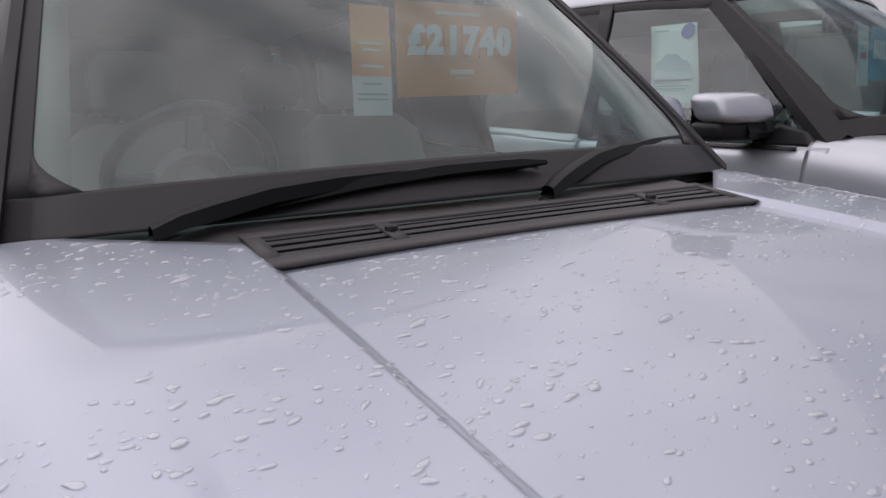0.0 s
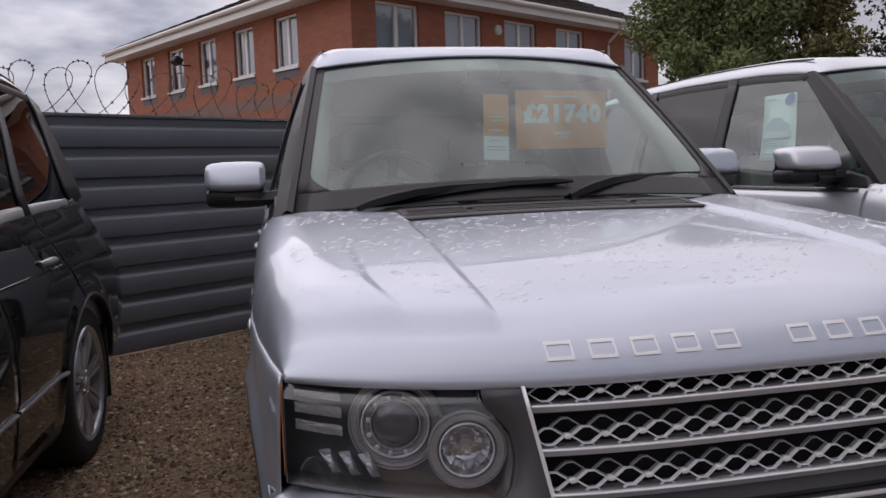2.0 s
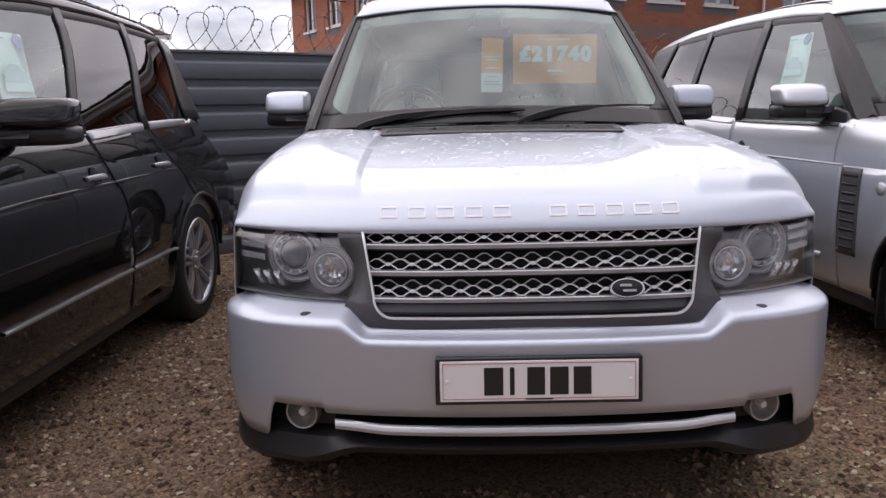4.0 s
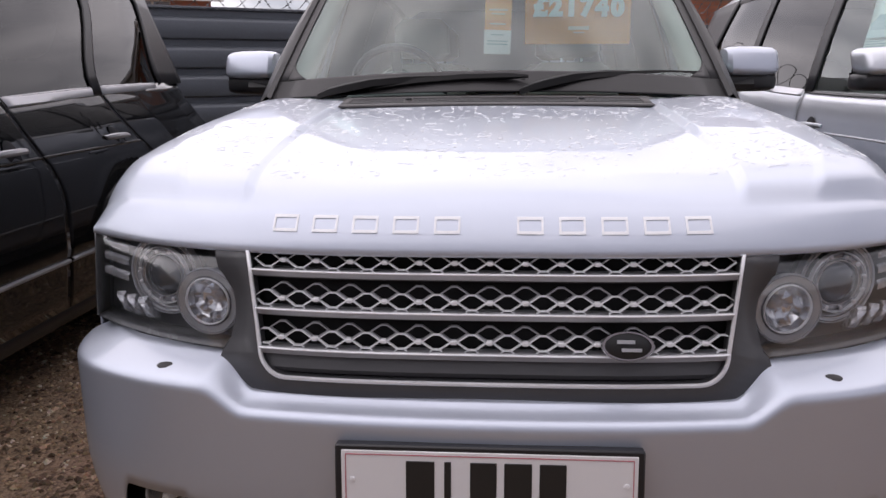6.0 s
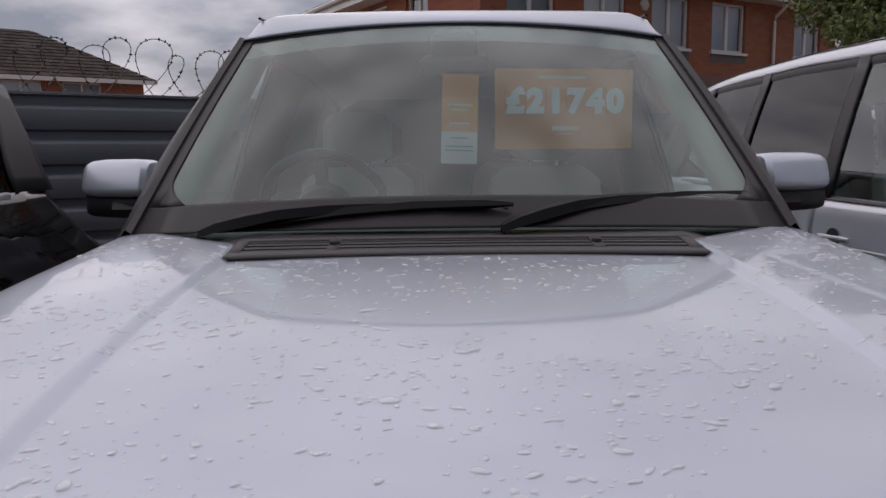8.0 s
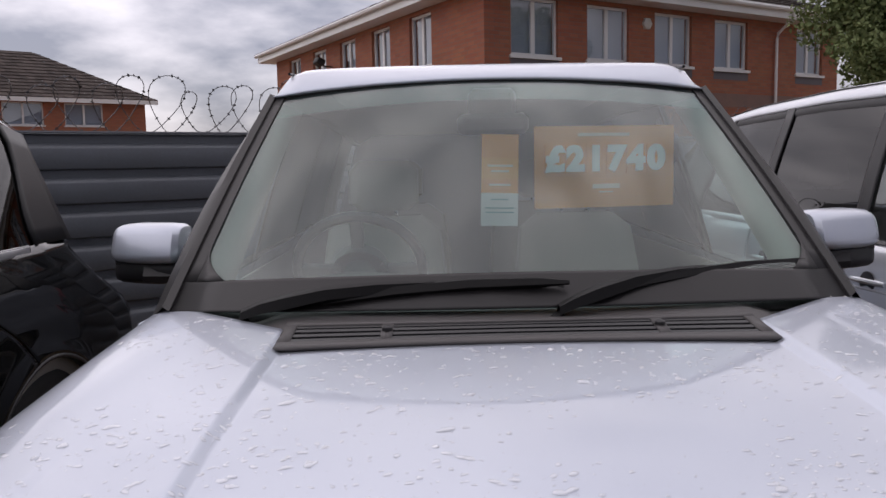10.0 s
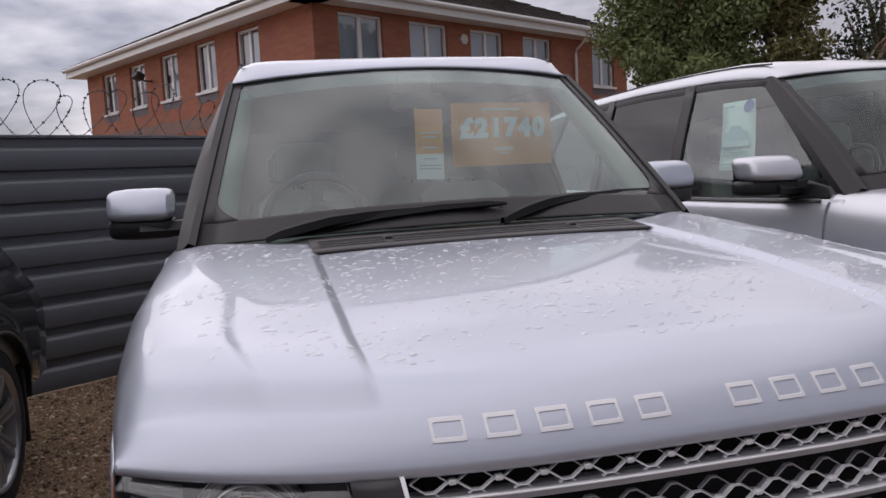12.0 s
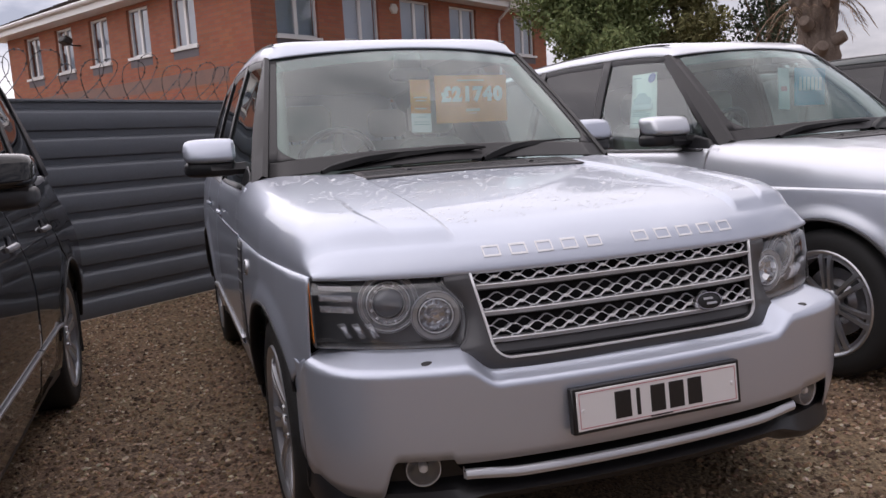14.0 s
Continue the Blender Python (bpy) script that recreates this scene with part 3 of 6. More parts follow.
def wheel(car, x, y, out):
    """A wheel with seven twin spokes; out is +1 on the car's left."""
    m = Matrix.Translation((x, y, HUB_Z)) @ Matrix.Rotation(radians(90 * out), 4, "Y")
    w = part("wheel", Shape().lathe([(0.262, -0.10), (0.268, -0.02), (0.240, -0.015), (0.232, 0.0), (0.232, -0.09)], 48, m), satin_dark, car, "alloy wheel with twin spokes")
    tread = [(0.255, -0.125), (0.315, -0.132), (0.352, -0.122), (0.368, -0.100), (0.372, -0.06), (0.372, 0.06), (0.366, 0.092), (0.350, 0.108), (0.318, 0.114), (0.288, 0.112), (0.268, 0.106), (0.258, 0.09)]
    part("tyre", Shape().lathe([(r, h - 0.10) for r, h in tread], 56, m), rubber, w, "black rubber tyre")
    part("rim", Shape().lathe([(0.258, -0.012), (0.268, -0.002), (0.272, 0.008), (0.266, 0.014), (0.256, 0.010), (0.244, -0.010), (0.232, -0.05)], 56, m), alloy, w)
    part("brake_disc", Shape().lathe([(0.0, -0.10), (0.17, -0.10), (0.175, -0.095), (0.175, -0.085), (0.12, -0.085), (0.09, -0.06), (0.0, -0.06)], 40, m), lamp_grey, w)
    part("hub_cap", Shape().lathe([(0.078, -0.045), (0.074, -0.020), (0.060, -0.010), (0.034, -0.010), (0.032, 0.0), (0.0, 0.002)], 28, m), alloy, w)
    for k in range(7):
        s = Shape()
        for off in (-0.017, 0.017):
            a = 2 * math.pi * k / 7
            rows = []
            for r, h, wd, th in ((0.055, -0.020, 0.011, 0.022), (0.11, -0.008, 0.011, 0.022), (0.18, 0.002, 0.012, 0.020), (0.225, 0.003, 0.014, 0.018), (0.256, -0.002, 0.018, 0.016)):
                c = off * (0.75 + 3.2 * r * r / 0.06 * 0.25)
                rows.append([(r, c - wd, h - th), (r, c - wd * 0.8, h), (r, c + wd * 0.8, h), (r, c + wd, h - th)])
            s.grid(rows, True, m @ Matrix.Rotation(a, 4, "Z"))
        part("spoke", s, alloy, w)
    for k in range(5):
        a = 2 * math.pi * k / 5 + 0.3
        part("wheel_nut", Shape().lathe([(0.010, -0.03), (0.010, -0.004), (0.007, -0.001), (0, -0.001)], 6, m @ Matrix.Translation((0.052 * math.cos(a), 0.052 * math.sin(a), 0))), chrome, w)


def lamp_inner(z):
    """The lamp's edge towards the grille, bulging round the small lamp."""
    return float(np.interp(z, [0.758, 0.78, 0.83, 0.87, 0.905, 0.915, 0.952], [0.515, 0.498, 0.486, 0.492, 0.520, 0.532, 0.536]))


def even(line, n):
    """The line again, with n points at even steps along it."""
    p = np.array(line)
    far = np.r_[0, np.cumsum(np.hypot(*np.diff(p, axis=0).T))]
    at = np.linspace(0, far[-1], n)
    return list(zip(np.interp(at, far, p[:, 0]).tolist(), np.interp(at, far, p[:, 1]).tolist()))


def headlamp(car, side):
    """One headlamp under its clear cover; side is +1 on the car's left."""
    inner_edge = lamp_inner

    def cover(depth, shrink=0.0):
        rows = []
        for z in steps(0.760 + shrink, 0.944 - shrink, 18):
            rows.append([(side * x, front_y(x, z) + depth + 0.006 + (0.0 if depth else 0.018 * max(0.0, (z - 0.912) / 0.032) ** 2 - 0.007 * (1 - ((z - 0.852) / 0.092) ** 2)), z) for x in steps(inner_edge(z) + shrink, 0.864 - shrink, 22)])
        return Shape().grid(rows)

    h = part("headlamp", cover(0.075), lamp_black, car, "dark headlamp with round projectors under a clear cover")
    walls = Shape()
    for a, b in ((0.760, 0.760), (0.944, 0.944)):
        walls.grid([[(side * x, front_y(x, a) + d, a) for x in steps(inner_edge(a), 0.864, 16)] for d in (0.010, 0.08)])
    walls.grid([[(side * inner_edge(z), front_y(inner_edge(z), z) + d, z) for z in steps(0.76, 0.944, 10)] for d in (0.010, 0.08)])
    part("lamp_case", walls, lamp_black, h, thick=0.003)

    def turned(x, z, back, prof, name, mat, n=36, parent=h, smooth=True):
        y = front_y(x, z) + back
        tilt = math.atan2(front_y(x + 0.02, z) - front_y(x - 0.02, z), 0.04) * 0.6
        m = Matrix.Translation((side * x, y, z)) @ Matrix.Rotation(side * tilt, 4, "Z") @ Matrix.Rotation(radians(90), 4, "X")
        return part(name, Shape().lathe(prof, n, m), mat, parent, smooth=smooth)

    big, small = (0.668, 0.874, 0.050), (0.557, 0.838, 0.030)
    turned(*big, [(0.082, -0.02), (0.083, 0.006), (0.080, 0.009), (0.066, 0.004), (0.064, 0.002), (0.062, -0.006)], "outer_ring", ring_clear)
    turned(*big, [(0.0842, -0.004), (0.0846, 0.010), (0.0834, 0.012), (0.0818, 0.009)], "ring_edge", satin)
    turned(*big, [(0.0735, 0.006), (0.0730, 0.0105), (0.0718, 0.0105), (0.0712, 0.005)], "ring_edge", satin)
    turned(*big, [(0.064, -0.01), (0.060, 0.010), (0.053, 0.014), (0.047, 0.012), (0.044, 0.0)], "projector_ring", lamp_grey)
    turned(*big, [(0.0610, 0.008), (0.0605, 0.018), (0.0590, 0.019), (0.0575, 0.012)], "bright_ring", mesh_silver)
    turned(*big, [(0.0455, 0.010), (0.0450, 0.016), (0.0435, 0.016), (0.0425, 0.008)], "bright_ring", satin)
    turned(*big, [(0.046, 0.0), (0.043, 0.010), (0.033, 0.021), (0.018, 0.027), (0.0, 0.029)], "projector_lens", lens_dark)
    turned(*small, [(0.066, -0.02), (0.067, 0.004), (0.064, 0.008), (0.052, 0.005), (0.047, -0.004)], "outer_ring", ring_clear)
    turned(*small, [(0.0682, -0.004), (0.0685, 0.006), (0.0674, 0.0085), (0.0660, 0.005)], "ring_edge", satin)
    turned(*small, [(0.0482, 0.004), (0.0478, 0.009), (0.0464, 0.0095), (0.0452, 0.004)], "bright_ring", mesh_silver)
    turned(*small, [(0.047, 0.004), (0.042, -0.012), (0.030, -0.026), (0.012, -0.034), (0.0, -0.034)], "reflector_bowl", bowl_chrome, 11, h, False)
    turned(*small, [(0.012, -0.034), (0.012, -0.006), (0.009, 0.0), (0.0, 0.002)], "bulb_cap", chrome, 16)
    for k in range(12):
        a = 2 * math.pi * (k + 0.5) / 12
        m = Matrix.Translation((side * big[0], front_y(big[0], big[1]) + big[2] - 0.0155, big[1])) @ Matrix.Rotation(a, 4, "Y")
        part("ring_tooth", Shape().box(-0.0035, 0.0035, -0.003, 0.004, 0.048, 0.056, 0.001, m), satin, h)
    for k, z in enumerate((0.922, 0.893, 0.862)):
        x0, x1 = 0.762, 0.842
        rows = []
        for x in steps(x0, x1, 8):
            y, slant = front_y(x, z) + 0.030, 0.004 * (x0 + 0.08 - x) / 0.08
            rows.append([(side * x, y, z + 0.010 - slant), (side * x, y - 0.012, z + 0.006 - slant), (side * x, y - 0.012, z - 0.006 - slant), (side * x, y, z - 0.010 - slant)])
        part("running_light", Shape().grid(rows), jewel, h, "row of clear ribbed light bars")
    for x in (0.715, 0.748, 0.781):
        m = Matrix.Translation((side * x, front_y(x, 0.802) + 0.036, 0.798))
        tip = [(-0.024, -0.021), (0.000, -0.021), (0.024, 0.023), (0.002, 0.025)]
        ring0 = [m @ Vector((side * p, 0.010, q)) for p, q in tip]
        ring1 = [m @ Vector((side * (p * 0.7 + 0.001), -0.006, q * 0.75)) for p, q in tip]
        s = Shape().add(ring0 + ring1 + [m @ Vector((0, -0.014, 0.002))], [(k, (k + 1) % 4, 4 + (k + 1) % 4, 4 + k) for k in range(4)] + [(4 + k, 4 + (k + 1) % 4, 8) for k in range(4)])
        part("indicator_jewel", s, jewel, h, smooth=False)
    rows = []
    for z in steps(0.772, 0.936, 10):
        rows.append([(side * 0.8655, lerp(front_y(0.864, z) + 0.010, 0.3715, k), z) for k in (0, 0.5, 1)])
    part("side_marker", Shape().grid(rows), amber, h, "amber side marker strip", thick=0.002)
    shield = [[(side * 0.8625, front_y(0.8625, z) + d, z) for d in (0.003, 0.06)] for z in steps(0.762, 0.943, 8)]
    part("lamp_case", Shape().grid(shield), lamp_black, h, thick=0.003)
    glass = part("lamp_cover", cover(0.0), lamp_glass, h, "clear lamp cover")
    glass.visible_shadow = False


def door_mirror(car, side):
    """A door mirror on its arm."""
    def loop(x, cy, cz, hy, hz, lean=0.0, n=24, e=0.55):
        pts = []
        for i in range(n):
            a = 2 * math.pi * i / n
            c, s = math.cos(a), math.sin(a)
            dz = hz * math.copysign(abs(s) ** e, s)
            pts.append((side * x, cy + hy * math.copysign(abs(c) ** e, c) + lean * dz, cz + dz))
        return pts

    def swept(x):
        return 1.970 + 0.060 * smooth01((x - 0.90) / 0.21)

    upper, lower = Shape(), Shape()
    spec = [(0.886, 0.02, 0.02), (0.887, 0.45, 0.55), (0.893, 0.80, 0.82), (0.908, 0.95, 0.95), (0.955, 1.0, 1.0), (1.04, 1.0, 1.0), (1.084, 0.95, 0.93), (1.101, 0.80, 0.80), (1.108, 0.58, 0.58), (1.112, 0.3, 0.3), (1.113, 0.02, 0.02)]
    upper.grid([loop(x, swept(x) - 0.010 * k2, 1.310, 0.078 * k1, 0.056 * k2, 0.42) for x, k1, k2 in spec], True)
    lower.grid([loop(x, swept(x) + 0.003, 1.230, 0.076 * k1, 0.038 * k2) for x, k1, k2 in spec], True)
    m = part("door_mirror", upper, silver_paint, car, "silver door mirror with a black lower shell")
    part("mirror_shell", lower, black_plastic, m, "black lower shell")
    part("mirror_band", Shape().grid([[(side * x, swept(x) + dy, z) for dy, z in ((-0.066, 1.250), (-0.066, 1.266), (0.066, 1.266), (0.066, 1.250))] for x in steps(0.912, 1.096, 8)], True), black_plastic, m)
    part("mirror_glass", Shape().grid([[(side * x, swept(x) + dy, z) for dy, z in ((0.062, 1.225), (0.062, 1.345), (0.071, 1.345), (0.071, 1.225))] for x in steps(0.91, 1.085, 8)], True), chrome, m)
    arm = Shape().grid([[(side * x, 1.955 + dy * k, 1.222 + dz * k) for dy, dz in ((-0.05, -0.022), (-0.058, 0.0), (-0.04, 0.030), (0.05, 0.030), (0.06, 0.0), (0.05, -0.022))] for x, k in ((0.80, 1.15), (0.86, 1.0), (0.90, 0.95), (0.95, 0.95), (1.0, 0.8))], True)
    part("mirror_arm", arm, black_plastic, m)


def wiper(car, base, tip, tail, rise):
    """A wiper lying along the foot of the screen."""
    b, t, e = Vector(base), Vector(tip), Vector(tail)
    arm_rows, blade_rows = [], []
    for k, h, wd, ht in ((0.0, 0.002, 0.022, 0.010), (0.06, 0.014, 0.025, 0.013), (0.14, rise * 0.7, 0.025, 0.015), (0.26, rise, 0.021, 0.014), (0.42, rise, 0.016, 0.012), (0.60, rise * 0.8, 0.009, 0.008)):
        p = lerp(b, t, k) + Vector((0, 0.0, h))
        arm_rows.append([p + Vector((0, -wd, -ht)), p + Vector((0, -wd * 0.7, ht * 0.6)), p + Vector((0, 0, ht)), p + Vector((0, wd * 0.7, ht * 0.6)), p + Vector((0, wd, -ht))])
    w = part("wiper", Shape().grid(arm_rows, True), wiper_black, car, "black wiper arm and blade")
    for k, h, wd, ht in ((0.0, -0.012, 0.005, 0.004), (0.08, -0.006, 0.009, 0.008), (0.3, 0.004, 0.012, 0.011), (0.6, 0.008, 0.012, 0.011), (0.88, 0.004, 0.010, 0.009), (1.0, 0.0, 0.005, 0.004)):
        p = lerp(e, t, k) + Vector((0, -0.012, h))
        blade_rows.append([p + Vector((0, -wd, -ht * 0.4)), p + Vector((0, -wd * 0.2, ht)), p + Vector((0, wd * 0.8, ht)), p + Vector((0, wd, -ht)), p + Vector((0, 0, -ht * 1.3))])
    part("wiper_blade", Shape().grid(blade_rows, True), wiper_black, w)
    part("wiper_rubber", Shape().tube([e + Vector((0.02, 0.006, -0.020)), lerp(e, t, 0.5) + Vector((0, 0.004, -0.014)), t + Vector((-0.01, 0.004, -0.012))], [0.004, 0.006, 0.004], 5), wiper_black, w)
    part("wiper_pivot", Shape().lathe([(0.017, -0.02), (0.017, 0.0), (0.012, 0.005), (0, 0.006)], 20, Matrix.Translation(b - Vector((0, 0, 0.014)))), wiper_black, w)


def seat(car, x, y, wide=0.50):
    def pad(name, rows, mat=cream):
        return part(name, Shape().grid(rows, True), mat, s)

    def oval(cx, cy, cz, hx, hy, n=16):
        return [(cx + hx * math.copysign(abs(math.cos(a)) ** 0.5, math.cos(a)), cy + hy * math.copysign(abs(math.sin(a)) ** 0.6, math.sin(a)), cz) for a in [2 * math.pi * i / n for i in range(n)]]

    h = wide / 2
    s = part("seat", Shape().grid([oval(x, y, 0.58, h * 0.9, 0.24), oval(x, y, 0.64, h, 0.27), oval(x, y, 0.76, h, 0.27), oval(x, y, 0.79, h * 0.85, 0.22)], True), cream, car, "cream leather seat")
    pad("seat_back", [oval(x, y + 0.22, 0.72, h * 0.8, 0.07), oval(x, y + 0.25, 0.80, h, 0.09), oval(x, y + 0.32, 1.05, h, 0.085), oval(x, y + 0.38, 1.26, h * 0.9, 0.07), oval(x, y + 0.40, 1.32, h * 0.6, 0.045)])
    pad("headrest", [oval(x, y + 0.40, 1.34, 0.10, 0.035), oval(x, y + 0.40, 1.37, 0.14, 0.055), oval(x, y + 0.41, 1.50, 0.14, 0.055), oval(x, y + 0.42, 1.54, 0.10, 0.035)])
    for dx in (-0.05, 0.05):
        part("headrest_post", Shape().tube([(x + dx, y + 0.40, 1.28), (x + dx, y + 0.40, 1.38)], 0.007, 6), chrome, s)


def build_car():
    car = thing("car", "silver", "car")
    # bonnet, nose marks and wings
    bonnet = part("bonnet", bonnet_shape(), silver_paint, car, "silver bonnet with stepped creases, beaded with rain", thick=0.004)
    for half, start in ((-1, -0.416), (1, 0.048)):
        for i in range(5):
            x = start + i * 0.0775 + 0.0255
            def on_nose(p, q, d):
                return (p, front_plan(p) - 0.005 + d + float(np.interp(q, [0.981, 0.9935, 1.0055, 1.017], [0.012, 0.022, 0.033, 0.045])), q)

            o = [(x - 0.0245, 0.9850), (x + 0.0245, 0.9850), (x + 0.0245, 1.0130), (x - 0.0245, 1.0130), (x - 0.0245, 0.9850)]
            i_ = [(lerp(x, p, 0.83), lerp(0.999, q, 0.66)) for p, q in o]
            part("nose_mark", frame_ring(even(o, 29), even(i_, 29), on_nose, 0.008), mesh_silver, bonnet, "raised bright silver open bar", smooth=False)
    for side in (1, -1):
        def both(shape):
            return shape if side > 0 else shape.mirrored()

        wing = part("wing", both(side_panel(0.372, 1.572, lambda y: 0.685 if y < 0.47 else (lerp(0.685, 0.60, (y - 0.47) / 0.06) if y < 0.53 else 0.335), lambda y: 0.952, 60)), silver_paint, car, "front wing", thick=0.004)
        low = lambda y: 0.335
        top = belt_z
        d1 = part("front_door", both(side_panel(1.580, 2.800, low, top, 40, 18)), silver_paint, car, "front door", thick=0.004)
        d2 = part("rear_door", both(side_panel(2.806, 3.640, low, top, 40, 18)), silver_paint, car, "rear door", thick=0.004)
        part("rear_wing", both(side_panel(3.646, 4.88, lambda y: 0.42, top, 50, 18)), silver_paint, car, "rear wing", thick=0.004)
        for y0, y1, own in ((1.70, 2.79, d1), (2.815, 3.33, d2)):
            rows = [[(body_x(y, z) + o, y, z) for z, o in ((0.462, 0.0), (0.468, 0.012), (0.478, 0.014), (0.488, 0.012), (0.494, 0.0))] for y in steps(y0, y1, 14)]
            part("rub_strip", both(Shape().grid(rows)), satin, own, "satin silver strip", thick=0.002)
            deep_s = 0.034 if own is d2 else 0.014
            rows = [[(body_x(y, z) + o, y, z) for z, o in ((belt_z(y) - deep_s, 0.001), (belt_z(y) - deep_s * 0.8, 0.006), (belt_z(y) - 0.004, 0.004), (belt_z(y) + 0.004, -0.004))] for y in steps(y0, 3.62 if own is d2 else y1, 14)]
            part("waist_strip", both(Shape().grid(rows)), satin if own is d2 else black_plastic, own, thick=0.002)
        rows = [[(body_x(y, z) + o, y, z) for z, o in ((belt_z(y) - 0.034, 0.001), (belt_z(y) - 0.028, 0.006), (belt_z(y) - 0.006, 0.004), (belt_z(y) + 0.004, -0.004))] for y in steps(3.65, 4.32, 10)]
        part("waist_strip", both(Shape().grid(rows)), satin, car, "bright waist strip", thick=0.002)
        for y, own in ((2.62, d1), (3.46, d2)):
            g = Shape().tube([(body_x(y - 0.11, 0.985) + 0.006, y - 0.11, 0.985), (body_x(y, 0.985) + 0.017, y - 0.07, 0.987), (body_x(y, 0.985) + 0.018, y + 0.05, 0.987), (body_x(y + 0.1, 0.985) + 0.008, y + 0.10, 0.985)], [0.010, 0.012, 0.012, 0.010], 8)
            part("door_handle", both(g), silver_paint, own, "pull handle")
            part("handle_cup", both(Shape().lathe([(0.05, 0.001), (0.045, 0.003), (0.0, 0.001)], 20, Matrix.Translation((body_x(y, 0.98) + 0.002, y, 0.978)) @ Matrix.Rotation(radians(90), 4, "Y"))), black_plastic, own)
        # wing vent
        rows = [[(body_x(y, z) + 0.003, y, z) for z in steps(0.52, 0.945, 14)] for y in steps(1.418, 1.566, 6)]
        vent = part("wing_vent", both(Shape().grid(rows)), surround_grey, wing, "dark vertical side vent", thick=0.006)
        # the line along the body side
        for own, y0, y1 in ((d1, 1.582, 2.798), (d2, 2.808, 3.638)):
            part("body_line", both(Shape().tube([(body_x(y, 0.952) - 0.001, y, 0.952) for y in steps(y0, y1, 20)], 0.006, 8)), silver_paint, own)
        for k in range(9):
            z = 0.545 + k * 0.044
            rows = [[(body_x(y, z) + o, y, z + dz) for dz, o in ((0, 0.004), (0.004, 0.008), (0.014, 0.009), (0.018, 0.004))] for y in steps(1.435, 1.550, 4)]
            part("vent_slat", both(Shape().grid(rows, True)), black_plastic, vent)
        part("side_repeater", both(Shape().lathe([(0.032, 0), (0.030, 0.008), (0.022, 0.013), (0, 0.015)], 24, Matrix.Translation((body_x(1.27, 0.86), 1.27, 0.865)) @ Matrix.Rotation(radians(90), 4, "Y"))), jewel, wing, "round clear side repeater")
        # sill, arch liners
        rows = [[(body_x(y, 0.335) + o, y, z) for z, o in ((0.345, -0.004), (0.30, -0.012), (0.25, -0.05), (0.235, -0.15))] for y in steps(1.30, 3.32, 20)]
        part("sill", both(Shape().grid(rows)), black_plastic, car, thick=0.004)
        for cy in (AXLE_F, AXLE_R):
            a0, a1 = (-0.12, math.pi + 0.12)
            arc = [(cy + (ARCH + 0.004) * math.cos(a), HUB_Z + (ARCH + 0.004) * math.sin(a)) for a in steps(a0, a1, 28)]
            part("arch_liner", both(Shape().grid([[(x, y, z) for y, z in arc] for x in (0.62, 0.75, 0.86, 0.900)])), dark_void, car, thick=0.004)
            lip = [[(body_x(y, z) + o, cy + (y - cy) * k, HUB_Z + (z - HUB_Z) * k) for o, k in ((-0.03, 0.985), (0.001, 0.988), (0.004, 1.0), (0.002, 1.02))] for y, z in [(cy + (ARCH - 0.001) * math.cos(a), HUB_Z + (ARCH - 0.001) * math.sin(a)) for a in steps(0.05, math.pi - (0.55 if cy < 2 else 0.05), 26)]]
            part("arch_lip", both(Shape().grid(lip)), pillar_trim, car, thick=0.003)
        mud = Shape().box(0.74, 0.925, AXLE_R + 0.385, AXLE_R + 0.40, 0.20, 0.52, 0.006)
        part("mud_flap", both(mud), rubber, car)
        part("mud_flap", both(Shape().box(0.74, 0.915, AXLE_F + 0.40, AXLE_F + 0.415, 0.20, 0.50, 0.006)), rubber, car)
        # pillars
        rows = []
        for k in steps(0, 1, 14):
            s_in = screen_point(1.0, k)
            bow = 0.012 * math.sin(math.pi * k)
            y, z = lerp(1.60, 2.255, k), lerp(1.150, 1.742, k) + bow
            rows.append([s_in + Vector((-0.015, 0.02, -0.012)), s_in + Vector((0.002, -0.006, 0.006)), s_in + Vector((0.022, 0.008, 0.014)), Vector((house_x(y, z) + 0.010, y - 0.012, z + 0.004)), Vector((house_x(y, z) + 0.006, y + 0.03, z - 0.008)), Vector((house_x(y, z) - 0.03, y + 0.04, z - 0.016))])
        part("front_pillar", both(Shape().grid(rows, True)), pillar_trim, car, "dark grey windscreen pillar")
        for corners, name in ((((2.715, 1.15), (2.770, 1.765), (2.850, 1.77), (2.800, 1.15)), "door_pillar"), (((3.560, 1.15), (3.590, 1.77), (3.660, 1.77), (3.645, 1.15)), "door_pillar"), (((4.38, 1.185), (4.22, 1.74), (4.70, 1.70), (4.83, 1.185)), "tail_pillar")):
            part(name, both(wall_patch(corners, 8, 0.006)), black_plastic, car, thick=0.010)
        part("mirror_corner", both(wall_patch(((1.62, 1.15), (1.68, 1.205), (1.80, 1.235), (1.88, 1.15)), 6, 0.008)), black_plastic, d1, thick=0.008)
        for corners, mat, name in ((((1.66, 1.152), (2.24, 1.728), (2.80, 1.758), (2.74, 1.152)), side_glass, "front_side_window"), (((2.78, 1.156), (2.83, 1.76), (3.62, 1.765), (3.59, 1.172)), privacy_glass, "rear_side_window"), (((3.62, 1.175), (3.64, 1.765), (4.25, 1.735), (4.42, 1.188)), privacy_glass, "quarter_window")):
            g = part(name, both(wall_patch(corners, 8, 0.0)), mat, car, "tinted side window" if mat is privacy_glass else "side window")
        rail = [[Vector((house_x(y, rail_z(y)) + dx, y, rail_z(y) + dz)) for dx, dz in ((-0.03, -0.035), (0.010, -0.034), (0.012, -0.010), (0.004, 0.006), (-0.03, 0.004))] for y in steps(2.20, 4.72, 24)]
